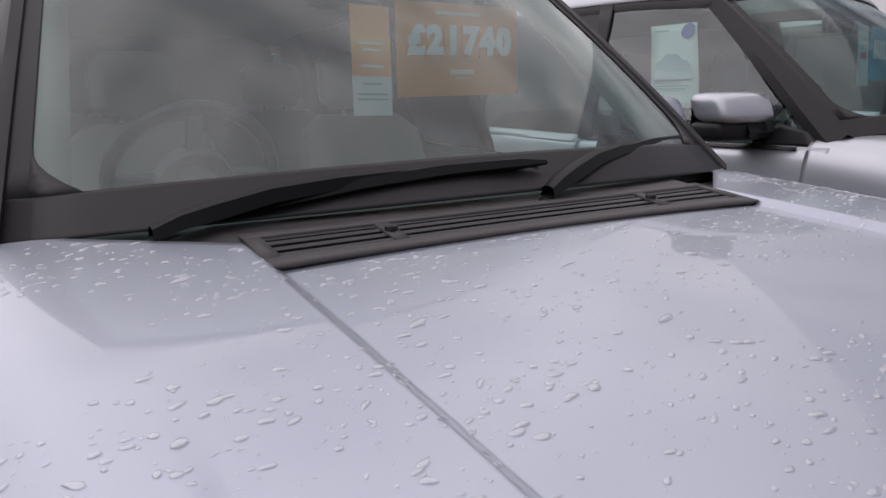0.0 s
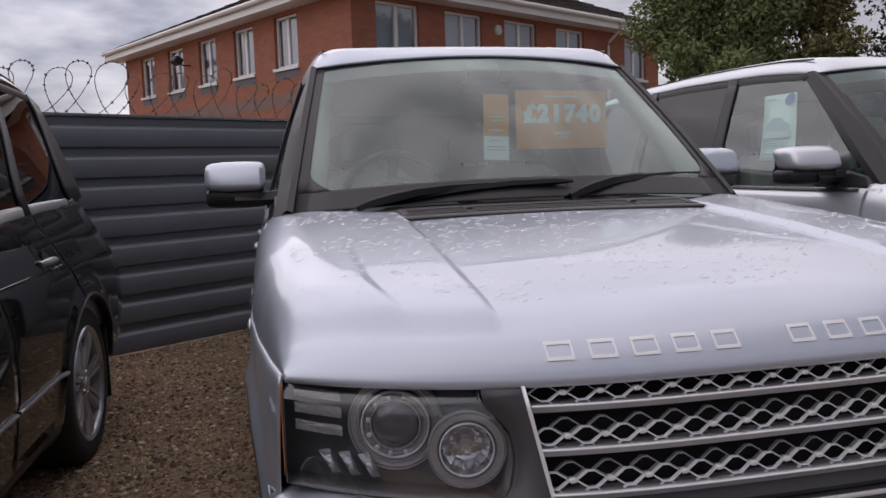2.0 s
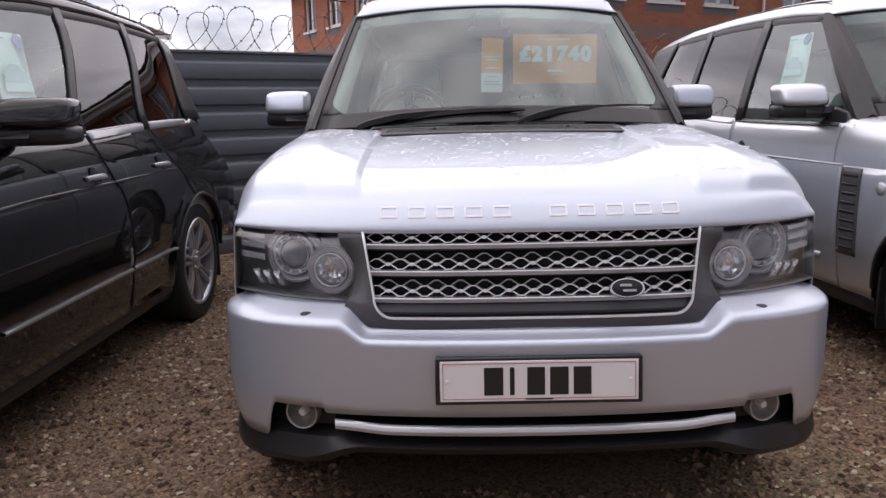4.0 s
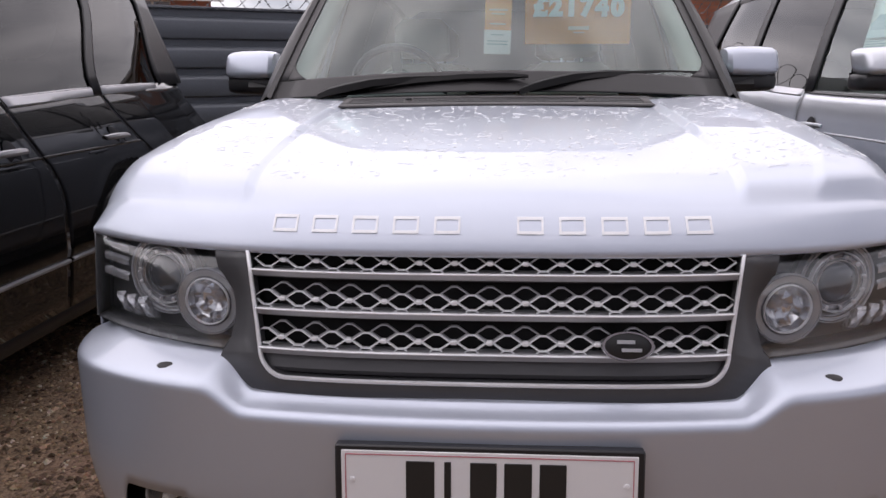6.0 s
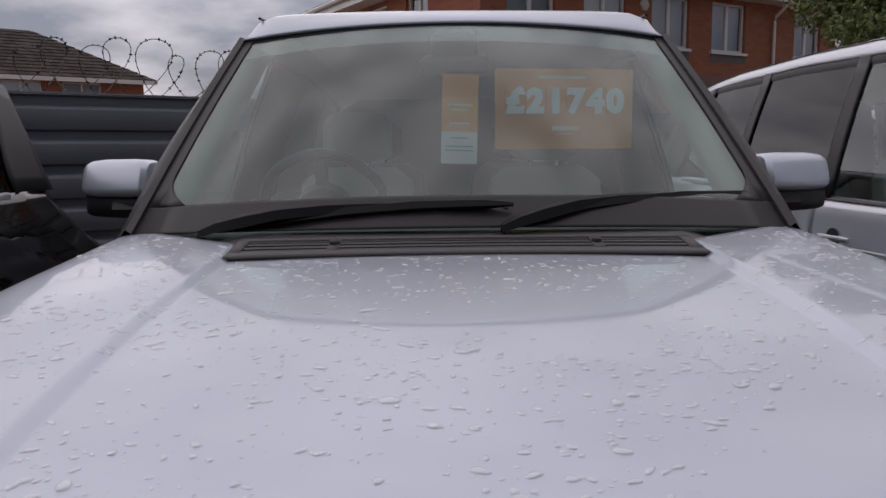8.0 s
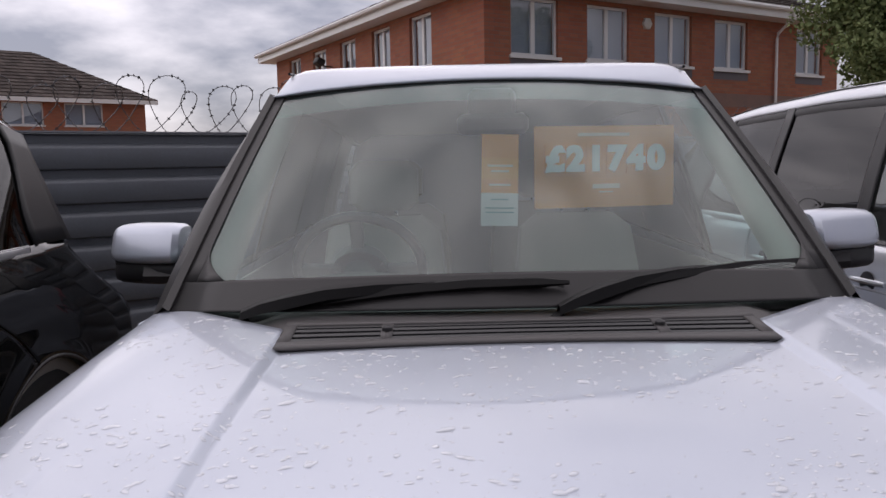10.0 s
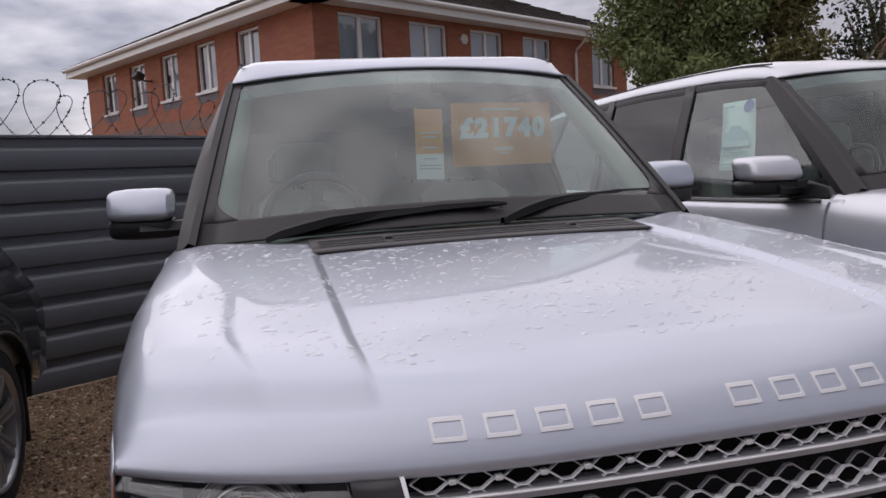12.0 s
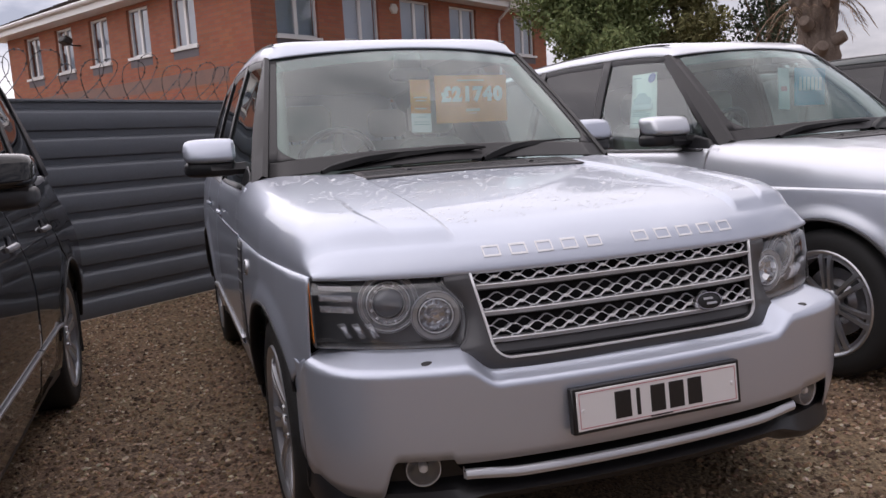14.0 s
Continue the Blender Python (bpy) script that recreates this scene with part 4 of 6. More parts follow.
        part("cant_rail", both(Shape().grid(rail)), black_plastic, car, thick=0.003)
        headlamp(car, side)
        door_mirror(car, side)
        for cy in (AXLE_F, AXLE_R):
            wheel(car, side * 0.908, cy, side)
        # fog lamp in its recess
        m = Matrix.Translation((side * 0.643, 0.126, 0.450)) @ Matrix.Rotation(side * radians(14), 4, "Z") @ Matrix.Rotation(radians(90), 4, "X") @ Matrix.Diagonal((0.87, 0.87, 0.87, 1))
        fog = part("fog_lamp", Shape().lathe([(0.054, -0.03), (0.055, 0.006), (0.053, 0.010), (0.050, 0.010), (0.048, 0.004)], 36, m), fog_ring, car, "round fog lamp in a pale ring")
        part("fog_reflector", Shape().lathe([(0.048, 0.006), (0.040, -0.012), (0.022, -0.026), (0.0, -0.030)], 30, m), lamp_black, fog)
        part("fog_bulb", Shape().lathe([(0.014, -0.026), (0.014, 0.0), (0.010, 0.006), (0, 0.007)], 16, m), mesh_silver, fog)
        fg = part("fog_glass", Shape().lathe([(0.050, 0.008), (0.034, 0.016), (0.016, 0.020), (0.0, 0.021)], 30, m), lamp_glass, fog)
        fg.visible_shadow = False
        # headlamp washer flap
        part("washer_cap", Shape().lathe([(0.0165, -0.006), (0.0165, 0.0), (0.014, 0.001), (0, 0.0012)], 22, Matrix.Translation((side * 0.618, 0.1165, 0.7355)) @ Matrix.Rotation(radians(27), 4, "X") @ Matrix.Diagonal((1.0, 0.55, 1, 1))), black_plastic, car)

    # grille
    s = Shape()
    left = [(-lamp_inner(z) + 0.004, z) for z in (0.944, 0.925, 0.915, 0.905, 0.89, 0.87, 0.85, 0.83, 0.805, 0.78, 0.765)]
    left += [(-0.516, 0.755), (-0.513, 0.735), (-0.500, 0.715), (-0.480, 0.701), (-0.450, 0.695)]
    outer = even(left + [(x, 0.694) for x in steps(-0.40, 0.40, 9)] + [(-x, z) for x, z in reversed(left)], 90)
    inner = even(u_line(0.462, 0.432, 0.946, 0.722, 0.055), 90)
    grille = part("grille_surround", frame_ring(outer, inner, on_face(0.004), 0.030), surround_grey, car, "dark grey grille surround", thick=0.002)
    part("grille_frame", frame_ring(u_line(0.466, 0.436, 0.948, 0.7205, 0.055), u_line(0.4605, 0.4305, 0.948, 0.7250, 0.050), on_face(0.008), 0.007), mesh_silver, grille, "bright grille frame", thick=0.001)
    back = Shape().grid([[(x, front_y(x, z) + 0.060, z) for x in steps(-0.46, 0.46, 20)] for z in steps(0.715, 0.95, 6)])
    part("grille_back", back, dark_void, grille)
    for z in (0.912, 0.842, 0.772):
        half = lerp(0.428, 0.458, (z - 0.73) / 0.22)
        rows = [[(x, front_y(x, z) + d, z + dz) for d, dz in ((0.030, 0.0020), (-0.0075, 0.0025), (-0.0085, 0.0010), (-0.0050, -0.0040), (-0.0020, -0.0100), (0.030, -0.0100))] for x in steps(-half, half, 34)]
        # bar face in the darker trim: its shade is put into the colour
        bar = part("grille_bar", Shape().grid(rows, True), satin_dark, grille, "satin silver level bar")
        # paler lip: the highlight on the bar's top edge, put into colour
        rows = [[(x, front_y(x, z) + d, z + dz) for d, dz in ((0.0, 0.0030), (-0.0090, 0.0045), (-0.0108, 0.0033), (-0.0102, 0.0013), (0.0, 0.0010))] for x in steps(-half, half, 34)]
        part("bar_lip", Shape().grid(rows, True), mesh_silver, bar, "upper lip, coloured brighter for its highlight")
        rows = [[(x, front_y(x, z) + d, z + dz) for d, dz in ((0.045, -0.0125), (0.014, -0.0125), (0.018, -0.018), (0.045, -0.018))] for x in steps(-half, half, 34)]
        part("bar_foot", Shape().grid(rows, True), surround_grey, grille)
    pitch, tall, flat = 0.0655, 0.0275, 0.0120
    for foot, rows_at in ((0.9185, (0, 1)), (0.8485, (0, 1, 2)), (0.7785, (0, 1, 2))):
        for row in rows_at:
            zc = foot - 0.001 + row * tall / 2
            half = lerp(0.424, 0.452, (zc - 0.73) / 0.22)
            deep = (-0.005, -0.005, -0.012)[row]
            for k in range(-8, 9):
                cx = (k + 0.5 * (row % 2)) * pitch
                if abs(cx) > half + 0.010:
                    continue
                w = (pitch - flat) / 2
                o = [(cx - w, zc), (cx - flat / 2, zc + tall / 2), (cx + flat / 2, zc + tall / 2), (cx + w, zc), (cx + flat / 2, zc - tall / 2), (cx - flat / 2, zc - tall / 2)]
                i = [(cx + (x - cx) * (0.935, 0.935, 0.88)[row], zc + (z - zc) * (0.90, 0.90, 0.84)[row]) for x, z in o]
                o = [(cx + (x - cx) * 1.01, zc + (z - zc) * 1.02) for x, z in o]
                o.append(o[0]), i.append(i[0])
                # upper row is darker: shade under the bar above is put into its colour
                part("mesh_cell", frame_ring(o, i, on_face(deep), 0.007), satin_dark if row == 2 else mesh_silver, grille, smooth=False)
                x = cx + pitch / 2
                if row == 1 and x < half - 0.01:
                    link = Shape().box(x - 0.0062, x + 0.0062, front_y(x, zc) - deep - 0.0035, front_y(x, zc) - deep + 0.008, zc - 0.0042, zc + 0.0042, 0.002)
                    part("mesh_link", link, mesh_silver, grille)
    low_bar = [[(x, front_y(x, z) + d, z) for d, z in ((0.040, 0.762), (0.014, 0.757), (0.010, 0.736), (0.016, 0.727), (0.040, 0.726))] for x in steps(-0.425, 0.425, 24)]
    part("grille_foot", Shape().grid(low_bar, True), surround_grey, grille)
    m = Matrix.Translation((0.247, front_y(0.247, 0.797) - 0.018, 0.797)) @ Matrix.Rotation(radians(73), 4, "X") @ Matrix.Diagonal((1.0, 0.56, 1, 1))
    oval = part("oval_badge", Shape().lathe([(0.046, -0.012), (0.048, 0.002), (0.046, 0.006), (0.041, 0.006)], 36, m), chrome, grille, "dark oval badge with a bright rim")
    part("badge_face", Shape().lathe([(0.042, 0.003), (0.030, 0.005), (0.0, 0.006)], 36, m), ink, oval)
    for dz, w0, w1 in ((0.008, -0.020, 0.012), (-0.008, -0.012, 0.024)):
        part("badge_bar", Shape().box(w0, w1, dz * 1.6 - 0.006, dz * 1.6 + 0.006, 0.006, 0.0085, 0.001, m), satin, oval)

    # bumper, plate and valance
    part("bumper", bumper_shape(), silver_paint, car, "silver bumper with a stepped top edge", thick=0.004)
    line = [bump_plan(s) for s in steps(0, 0.93, 30)]
    line = [(-x, y) for x, y in reversed(line[1:])] + line
    prof = [(0.030, 0.515), (0.060, 0.500), (0.095, 0.47), (0.095, 0.40), (0.050, 0.380), (0.030, 0.366), (0.045, 0.345), (0.12, 0.315), (0.35, 0.295)]
    rows = [[(x * (1 - d * 0.25), y + d * (1 - 0.55 * (abs(x) / 0.9) ** 4), z - (0.045 * smooth01((abs(x) - 0.48) / 0.18) if z < 0.37 else 0)) for d, z in prof] for x, y in line]
    part("valance", Shape().grid(rows), black_plastic, car, "black lower valance", thick=0.004)
    bar, shelf = [], []
    for x in steps(-0.545, 0.545, 36):
        y = float(np.interp(abs(x), BUMP_FX, BUMP_FY)) + 0.008
        up = 0.010 * smooth01((abs(x) - 0.38) / 0.16)
        bar.append([(x, y + d, z + up) for d, z in ((0.020, 0.4420), (0.005, 0.4400), (-0.002, 0.4330), (-0.0050, 0.4235), (-0.001, 0.4135), (0.020, 0.4090))])
        shelf.append([(x, y + d, z + up) for d, z in ((0.005, 0.4395), (0.014, 0.4435), (0.034, 0.447), (0.070, 0.449), (0.070, 0.430), (0.009, 0.430))])
    low_bar = part("valance_bar", Shape().grid(bar, True), satin, car, "satin silver lower bar")
    part("bar_shelf", Shape().grid(shelf, True), wiper_black, low_bar, "black shelf over the bar")
    lean = Matrix.Translation((0, 0.0, 0.58)) @ Matrix.Rotation(radians(-6), 4, "X")
    plate = part("number_plate", Shape().box(-0.269, 0.269, -0.012, 0.012, -0.062, 0.062, 0.003, lean), black_plastic, car, "white number plate in a black holder")
    part("plate_face", Shape().box(-0.257, 0.257, -0.0145, -0.010, -0.053, 0.053, 0.001, lean), plate_white, plate)
    edge = [(-0.25, 0.047), (0.25, 0.047), (0.25, -0.047), (-0.25, -0.047), (-0.25, 0.047)]
    thin = [(x * 0.994, z * 0.965) for x, z in edge]
    part("plate_line", frame_ring(edge, thin, lambda a, b, d: lean @ Vector((a, -0.0155 + d, b)), 0.0008), plate_red, plate, smooth=False)
    for x, w in ((-0.118, 0.050), (-0.070, 0.012), (-0.008, 0.046), (0.052, 0.048), (0.112, 0.046)):
        part("plate_bar", Shape().box(x - w / 2, x + w / 2, -0.0162, -0.013, -0.037, 0.036, 0.0008, lean), ink, plate, "plain black bar")
    part("plate_bar", Shape().box(-0.036, 0.036, -0.0160, -0.013, -0.0495, -0.0455, 0.0003, lean), black_plastic, plate, "small grey print bar")
    for x in (-0.238, 0.238):
        part("plate_screw", Shape().lathe([(0.0055, 0), (0.005, 0.003), (0, 0.0036)], 14, lean @ Matrix.Translation((x, -0.0145, 0)) @ Matrix.Rotation(radians(90), 4, "X")), plate_white, plate)

    # scuttle vent, cowl and wipers
    def on_scuttle(x, k, lift=0.0):
        """k from 0 at the bonnet to 1 at the screen's foot."""
        y = lerp(1.19, 1.350 + 0.06 * (x / 0.5) ** 2, k)
        return Vector((x, y, lerp(1.176 - 0.006 * (x / 0.5) ** 2, 1.205 - 0.008 * (x / 0.5) ** 2, k) + lift))

    cowl = part("cowl", Shape().grid([[on_scuttle(x, k, -0.007 - 0.024 * smooth01((abs(x) - 0.50) / 0.10)) for x in steps(-0.74, 0.74, 38)] for k in steps(0.0, 1.15, 8)]), trim_plastic, car, "dark plastic scuttle panel", thick=0.004)
    for a, b, c, d in ((-0.487, 0.487, 0.0, 0.17), (-0.487, 0.487, 0.62, 0.74), (-0.487, -0.462, 0.17, 0.62), (0.462, 0.487, 0.17, 0.62), (-0.285, -0.262, 0.17, 0.62), (0.262, 0.285, 0.17, 0.62)):
        rows = [[on_scuttle(x, k, 0.001) for x in steps(a, b, max(2, int((b - a) / 0.05)))] for k in steps(c, d, 3)]
        part("vent_frame", Shape().grid(rows), trim_plastic, cowl, thick=0.006)
    for a, b in ((-0.462, -0.285), (-0.262, 0.262), (0.285, 0.462)):
        for k in (0.23, 0.36, 0.49, 0.60):
            rows = [[on_scuttle(x, k + dk, lift) for dk, lift in ((-0.03, -0.006), (-0.03, 0.001), (0.03, 0.002), (0.03, -0.006))] for x in steps(a, b, max(4, int((b - a) / 0.04)))]
            part("vent_slat", Shape().grid(rows, True), black_plastic, cowl)
        part("vent_floor", Shape().grid([[on_scuttle(x, k, -0.003) for x in steps(a, b, 8)] for k in (0.17, 0.62)]), dark_void, cowl)
    for x in (-0.273, 0.273):
        part("washer_jet", Shape().lathe([(0.011, -0.006), (0.010, 0.0), (0.006, 0.003), (0, 0.0035)], 14, Matrix.Translation(on_scuttle(x, 0.42, 0.010))), black_plastic, cowl)
    wiper(car, (-0.600, 1.420, 1.198), (0.110, 1.385, 1.262), (-0.42, 1.415, 1.235), 0.030)
    wiper(car, (0.080, 1.330, 1.212), (0.770, 1.640, 1.262), (0.20, 1.385, 1.255), 0.034)

    # windscreen with its black border
    glass = part("windscreen", screen_patch(-1, 1, 0, 1, 24, 0.0), windscreen_glass, car, "wide clear windscreen with a black border")
    for u0, u1, v0, v1 in ((-1, 1, 0.0, 0.105), (-1, 1, 0.992, 1.0), (-1, -0.955, 0.105, 0.992), (0.955, 1, 0.105, 0.992)):
        part("screen_border", screen_patch(u0, u1, v0, v1, 14, 0.002), pillar_trim, glass, "black border", thick=0.002)
    for sg in (-1, 1):
        tri = [[screen_point(sg * lerp(0.956, 0.956 - 0.10 * (1 - k) ** 2, j), 0.104 + 0.13 * k, 0.002) for j in (0, 1)] for k in steps(0, 1, 6)]
        part("screen_border", Shape().grid(tri), pillar_trim, glass, thick=0.002)

    for sg in (-1, 1):
        lin = [[screen_point(sg * lerp(0.96, 0.87 + 0.02 * v, j), v, -0.012) + Vector((0, 0.10 * j, -0.02 * j)) for j in (0, 0.5, 1)] for v in steps(0.10, 0.97, 12)]
        part("pillar_lining", Shape().grid(lin), cream, car, "pale windscreen pillar lining", thick=0.004)
    part("shade_band", screen_patch(-0.955, 0.955, 0.86, 0.985, 14, -0.003), shade_glass, glass, "green shade band")

    # roof
    part("roof", Shape().grid([[roof_point(u, y) for u in steps(-1, 1, 31)] for y in [2.072, 2.078, 2.084, 2.09, 2.10, 2.115, 2.135, 2.16, 2.20] + steps(2.25, 4.78, 24)]), silver_paint, car, "painted roof", thick=0.006)
    part("screen_seal", Shape().grid([[(x * 0.99, yy + dy, z + dz) for x, yy, z in [roof_point(u, 2.072) for u in steps(-1, 1, 25)]] for dy, dz in ((0.012, 0.0), (0.002, -0.001), (0.002, -0.004), (0.012, -0.007))]), black_plastic, car)
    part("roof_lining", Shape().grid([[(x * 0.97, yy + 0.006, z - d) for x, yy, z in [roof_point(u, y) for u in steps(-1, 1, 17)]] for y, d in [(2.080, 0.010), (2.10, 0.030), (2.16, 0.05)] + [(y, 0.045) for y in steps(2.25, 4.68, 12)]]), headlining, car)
    for sg in (-1, 1):
        part("roof_gutter", Shape().tube([(sg * (rail_x(y) * 0.93), y, roof_point(0.93, y)[2] + 0.001) for y in steps(2.26, 4.64, 16)], 0.005, 5), black_plastic, car)
    # tail
    def tail_x(z):
        return float(np.interp(z, [0.4, 0.9, 1.15, 1.72], [0.86, 0.87, 0.83, 0.655]))

    tail = [[(u * tail_x(z), float(np.interp(z, [0.4, 0.62, 0.9, 1.15, 1.72], [4.93, 4.95, 4.92, 4.88, 4.75])) + 0.05 * (1 - abs(u) ** 4) - 0.05, z) for u in steps(-1, 1, 19)] for z in steps(0.40, 1.72, 20)]
    part("tailgate", Shape().grid(tail), silver_paint, car, "painted tailgate", thick=0.006)
    rg = [[(u * tail_x(z) * 0.9, float(np.interp(z, [1.15, 1.72], [4.895, 4.765])) + 0.05 * (1 - abs(u) ** 4) - 0.048, z) for u in steps(-1, 1, 13)] for z in steps(1.18, 1.66, 8)]
    part("rear_window", Shape().grid(rg), privacy_glass, car, "tinted rear window")
    for sg in (-1, 1):
        lampr = [[(sg * (body_x(y, z) + 0.0005), y, z) for z in steps(0.86, 1.10, 6)] for y in steps(4.76, 4.875, 5)]
        part("tail_lamp", Shape().grid(lampr), plate_red, car, "red tail lamp", thick=0.006)
    # underside, cabin floor and interior
    part("underbody", Shape().box(-0.62, 0.62, 0.45, 4.85, 0.22, 0.50, 0.05), dark_void, car)
    part("floor_tub", Shape().box(-0.86, 0.86, 1.60, 4.70, 0.50, 0.56, 0.02), dash_grey, car)
    part("engine_bay", Shape().box(-0.80, 0.80, 0.36, 1.50, 0.50, 0.88, 0.05), dark_void, car)
    dash = [[(u * 0.80, y, z - 0.02 * abs(u) ** 3) for y, z in ((1.42 + 0.14 * u * u, 1.180), (1.62 + 0.06 * u * u, 1.185), (1.80, 1.170), (1.86, 1.12), (1.86, 0.80), (1.80, 0.60))] for u in steps(-1, 1, 21)]
    part("dashboard", Shape().grid(dash), dash_grey, car, "dark dashboard", thick=0.01)
    tilt = Matrix.Translation((-0.40, 2.03, 1.212)) @ Matrix.Rotation(radians(-62), 4, "X")
    ring = [[(0.185 * math.cos(a) + 0.017 * math.cos(b) * math.cos(a), 0.185 * math.sin(a) + 0.017 * math.cos(b) * math.sin(a), 0.017 * math.sin(b)) for b in steps(0, 2 * math.pi, 9)[:-1]] for a in steps(0, 2 * math.pi, 37)]
    steer = part("steering_wheel", Shape().grid(ring, True, tilt), black_plastic, car, "dark steering wheel")
    part("steering_column", Shape().tube([tilt @ Vector((0, 0, -0.02)), tilt @ Vector((0, 0, -0.30))], [0.05, 0.06], 12), dash_grey, steer)
    part("wheel_boss", Shape().lathe([(0.085, -0.03), (0.085, 0.01), (0.06, 0.028), (0, 0.032)], 24, tilt), dash_grey, steer)
    for a in (0.0, math.pi, -math.pi / 2):
        part("wheel_spoke", Shape().box(0.06, 0.18, -0.02, 0.02, -0.01, 0.012, 0.005, tilt @ Matrix.Rotation(a, 4, "Z")), dash_grey, steer)
    hood = Shape().grid([[(-0.38 + 0.20 * math.cos(a), y, 1.165 + 0.055 * math.sin(a) * k) for a in steps(0, math.pi, 13)] for y, k in ((1.66, 0.4), (1.76, 1.0), (1.90, 1.0))])
    part("dial_hood", hood, dash_grey, car, thick=0.006)
    for sg in (-1, 1):
        inn = [[(sg * (body_x(y, z) - 0.05), y, z) for z in steps(0.56, 1.14, 6)] for y in steps(1.66, 4.6, 16)]
        part("door_card", Shape().grid(inn), cream, car, "cream door card", thick=0.01)
    for x in (-0.38, 0.38):
        seat(car, x, 2.45)
        seat(car, x, 3.42, 0.56)
    part("centre_console", Shape().box(-0.13, 0.13, 1.80, 2.75, 0.56, 0.90, 0.03), cream, car)
    mir = part("inside_mirror", Shape().box(-0.105, 0.105, 2.02, 2.055, 1.600, 1.664, 0.016), wiper_black, car, "dark inside mirror")
    part("mirror_stalk", Shape().box(-0.070, 0.070, 2.040, 2.095, 1.600, 1.738, 0.016), wiper_black, mir)
    return car


def recolour(car, swaps):
    for o in car.children_recursive:
        for slot in o.material_slots:
            if slot.material in swaps:
                target = swaps[slot.material]
                slot.link = "OBJECT"
                slot.material = target


car = build_car()
tagged(car, "silver large off-road car beaded with rain on gravel", "car", "parked cars")
side_car = copy_thing(car, pose(2.832, 0.435, 0.010, 0, 0, 6))
tagged(side_car, "silver large off-road car with a poster in its window")
recolour(side_car, {silver_paint: pale_silver, windscreen_glass: next_screen_glass})
for o in side_car.children:
    if o.name.startswith("door_mirror"):
        o.location = (0, -0.085 - 1.95 * 0.06, -0.092)
        o.scale = (1.0, 1.06, 1.06)
dark_car = copy_thing(car, pose(-2.745, -1.01, -0.015, 0, 0, -1))
tagged(dark_car, "glossy black large off-road car beside the fence")
recolour(dark_car, {silver_paint: black_paint, surround_grey: black_plastic})


def shorten(one):
    """The sporting version: a shorter, raked tail and a waist that rises to the rear."""
    done = {}
    for o in one.children_recursive:
        if o.data is None or o.name.split(".")[0] in ("wheel", "tyre", "rim", "spoke", "hub_cap", "wheel_nut", "brake_disc"):
            continue
        if o.data.name not in done:
            fresh = o.data.copy()
            mirror = o.name.startswith("mirror_") or o.name.startswith("door_mirror")
            for v in fresh.vertices:
                x, y, z = v.co
                if mirror and "corner" not in o.name:
                    v.co = (x + math.copysign(0.10 * (abs(x) - 0.9), x), y - 0.03, z - 0.012)
                    continue
                low = float(np.interp(y, [0, 1.58, 2.8, 3.64, 4.2, 4.95], [0, 1.58, 2.80, 3.70, 4.28, 4.86]))
                waist = float(np.interp(y, [0, 2.0, 2.8, 3.6, 4.42, 4.9], [0, 2.0, 2.55, 3.23, 3.95, 4.32]))
                rail = float(np.interp(y, [0, 2.7, 4.25, 4.78], [0, 2.7, 4.05, 4.25]))
                if o.name.startswith("rub_strip"):
                    z = 0.474 + (z - 0.478) * 0.35
                y2 = lerp(low, lerp(waist, rail, smooth01((z - 1.18) / 0.55)), smooth01((z - 0.78) / 0.40))
                z2 = z + 0.055 * smooth01((y - 1.2) / 0.9) * max(0.0, 1 - abs(z - 1.18) / 0.4) + 0.07 * max(0.0, 1 - abs(z - 0.48) / 0.12) * smooth01((y - 1.2) / 0.3)
                v.co = (x, y2, z2)
            done[o.data.name] = fresh
        o.data = done[o.data.name]


shorten(dark_car)
for o in dark_car.children:
    if o.name.startswith("wheel") and o.data and o.data.vertices[0].co.y > 2.5:
        o.location.y += 0.10
for o in dark_car.children_recursive:
    if o.name.startswith(("rub_strip", "waist_strip", "door_handle")):
        o.material_slots[0].link = "OBJECT"
        o.material_slots[0].material = satin_dark
for o in [o for o in dark_car.children_recursive if o.name.startswith("tail_lamp")]:
    bpy.data.objects.remove(o)
far_car = copy_thing(car, pose(6.1, 0.9, 0, 0, 0, 7))
tagged(far_car, "dark grey large off-road car at the row's end")
recolour(far_car, {silver_paint: grey_paint})


# ---- buildings ----
def turn_to(way):
    return math.atan2(way.y, way.x)


BC = Vector((0.763, 14.26, 0))
BU, BV = Vector((0.8594, 0.5113, 0)).normalized(), Vector((-0.5113, 0.8594, 0)).normalized()


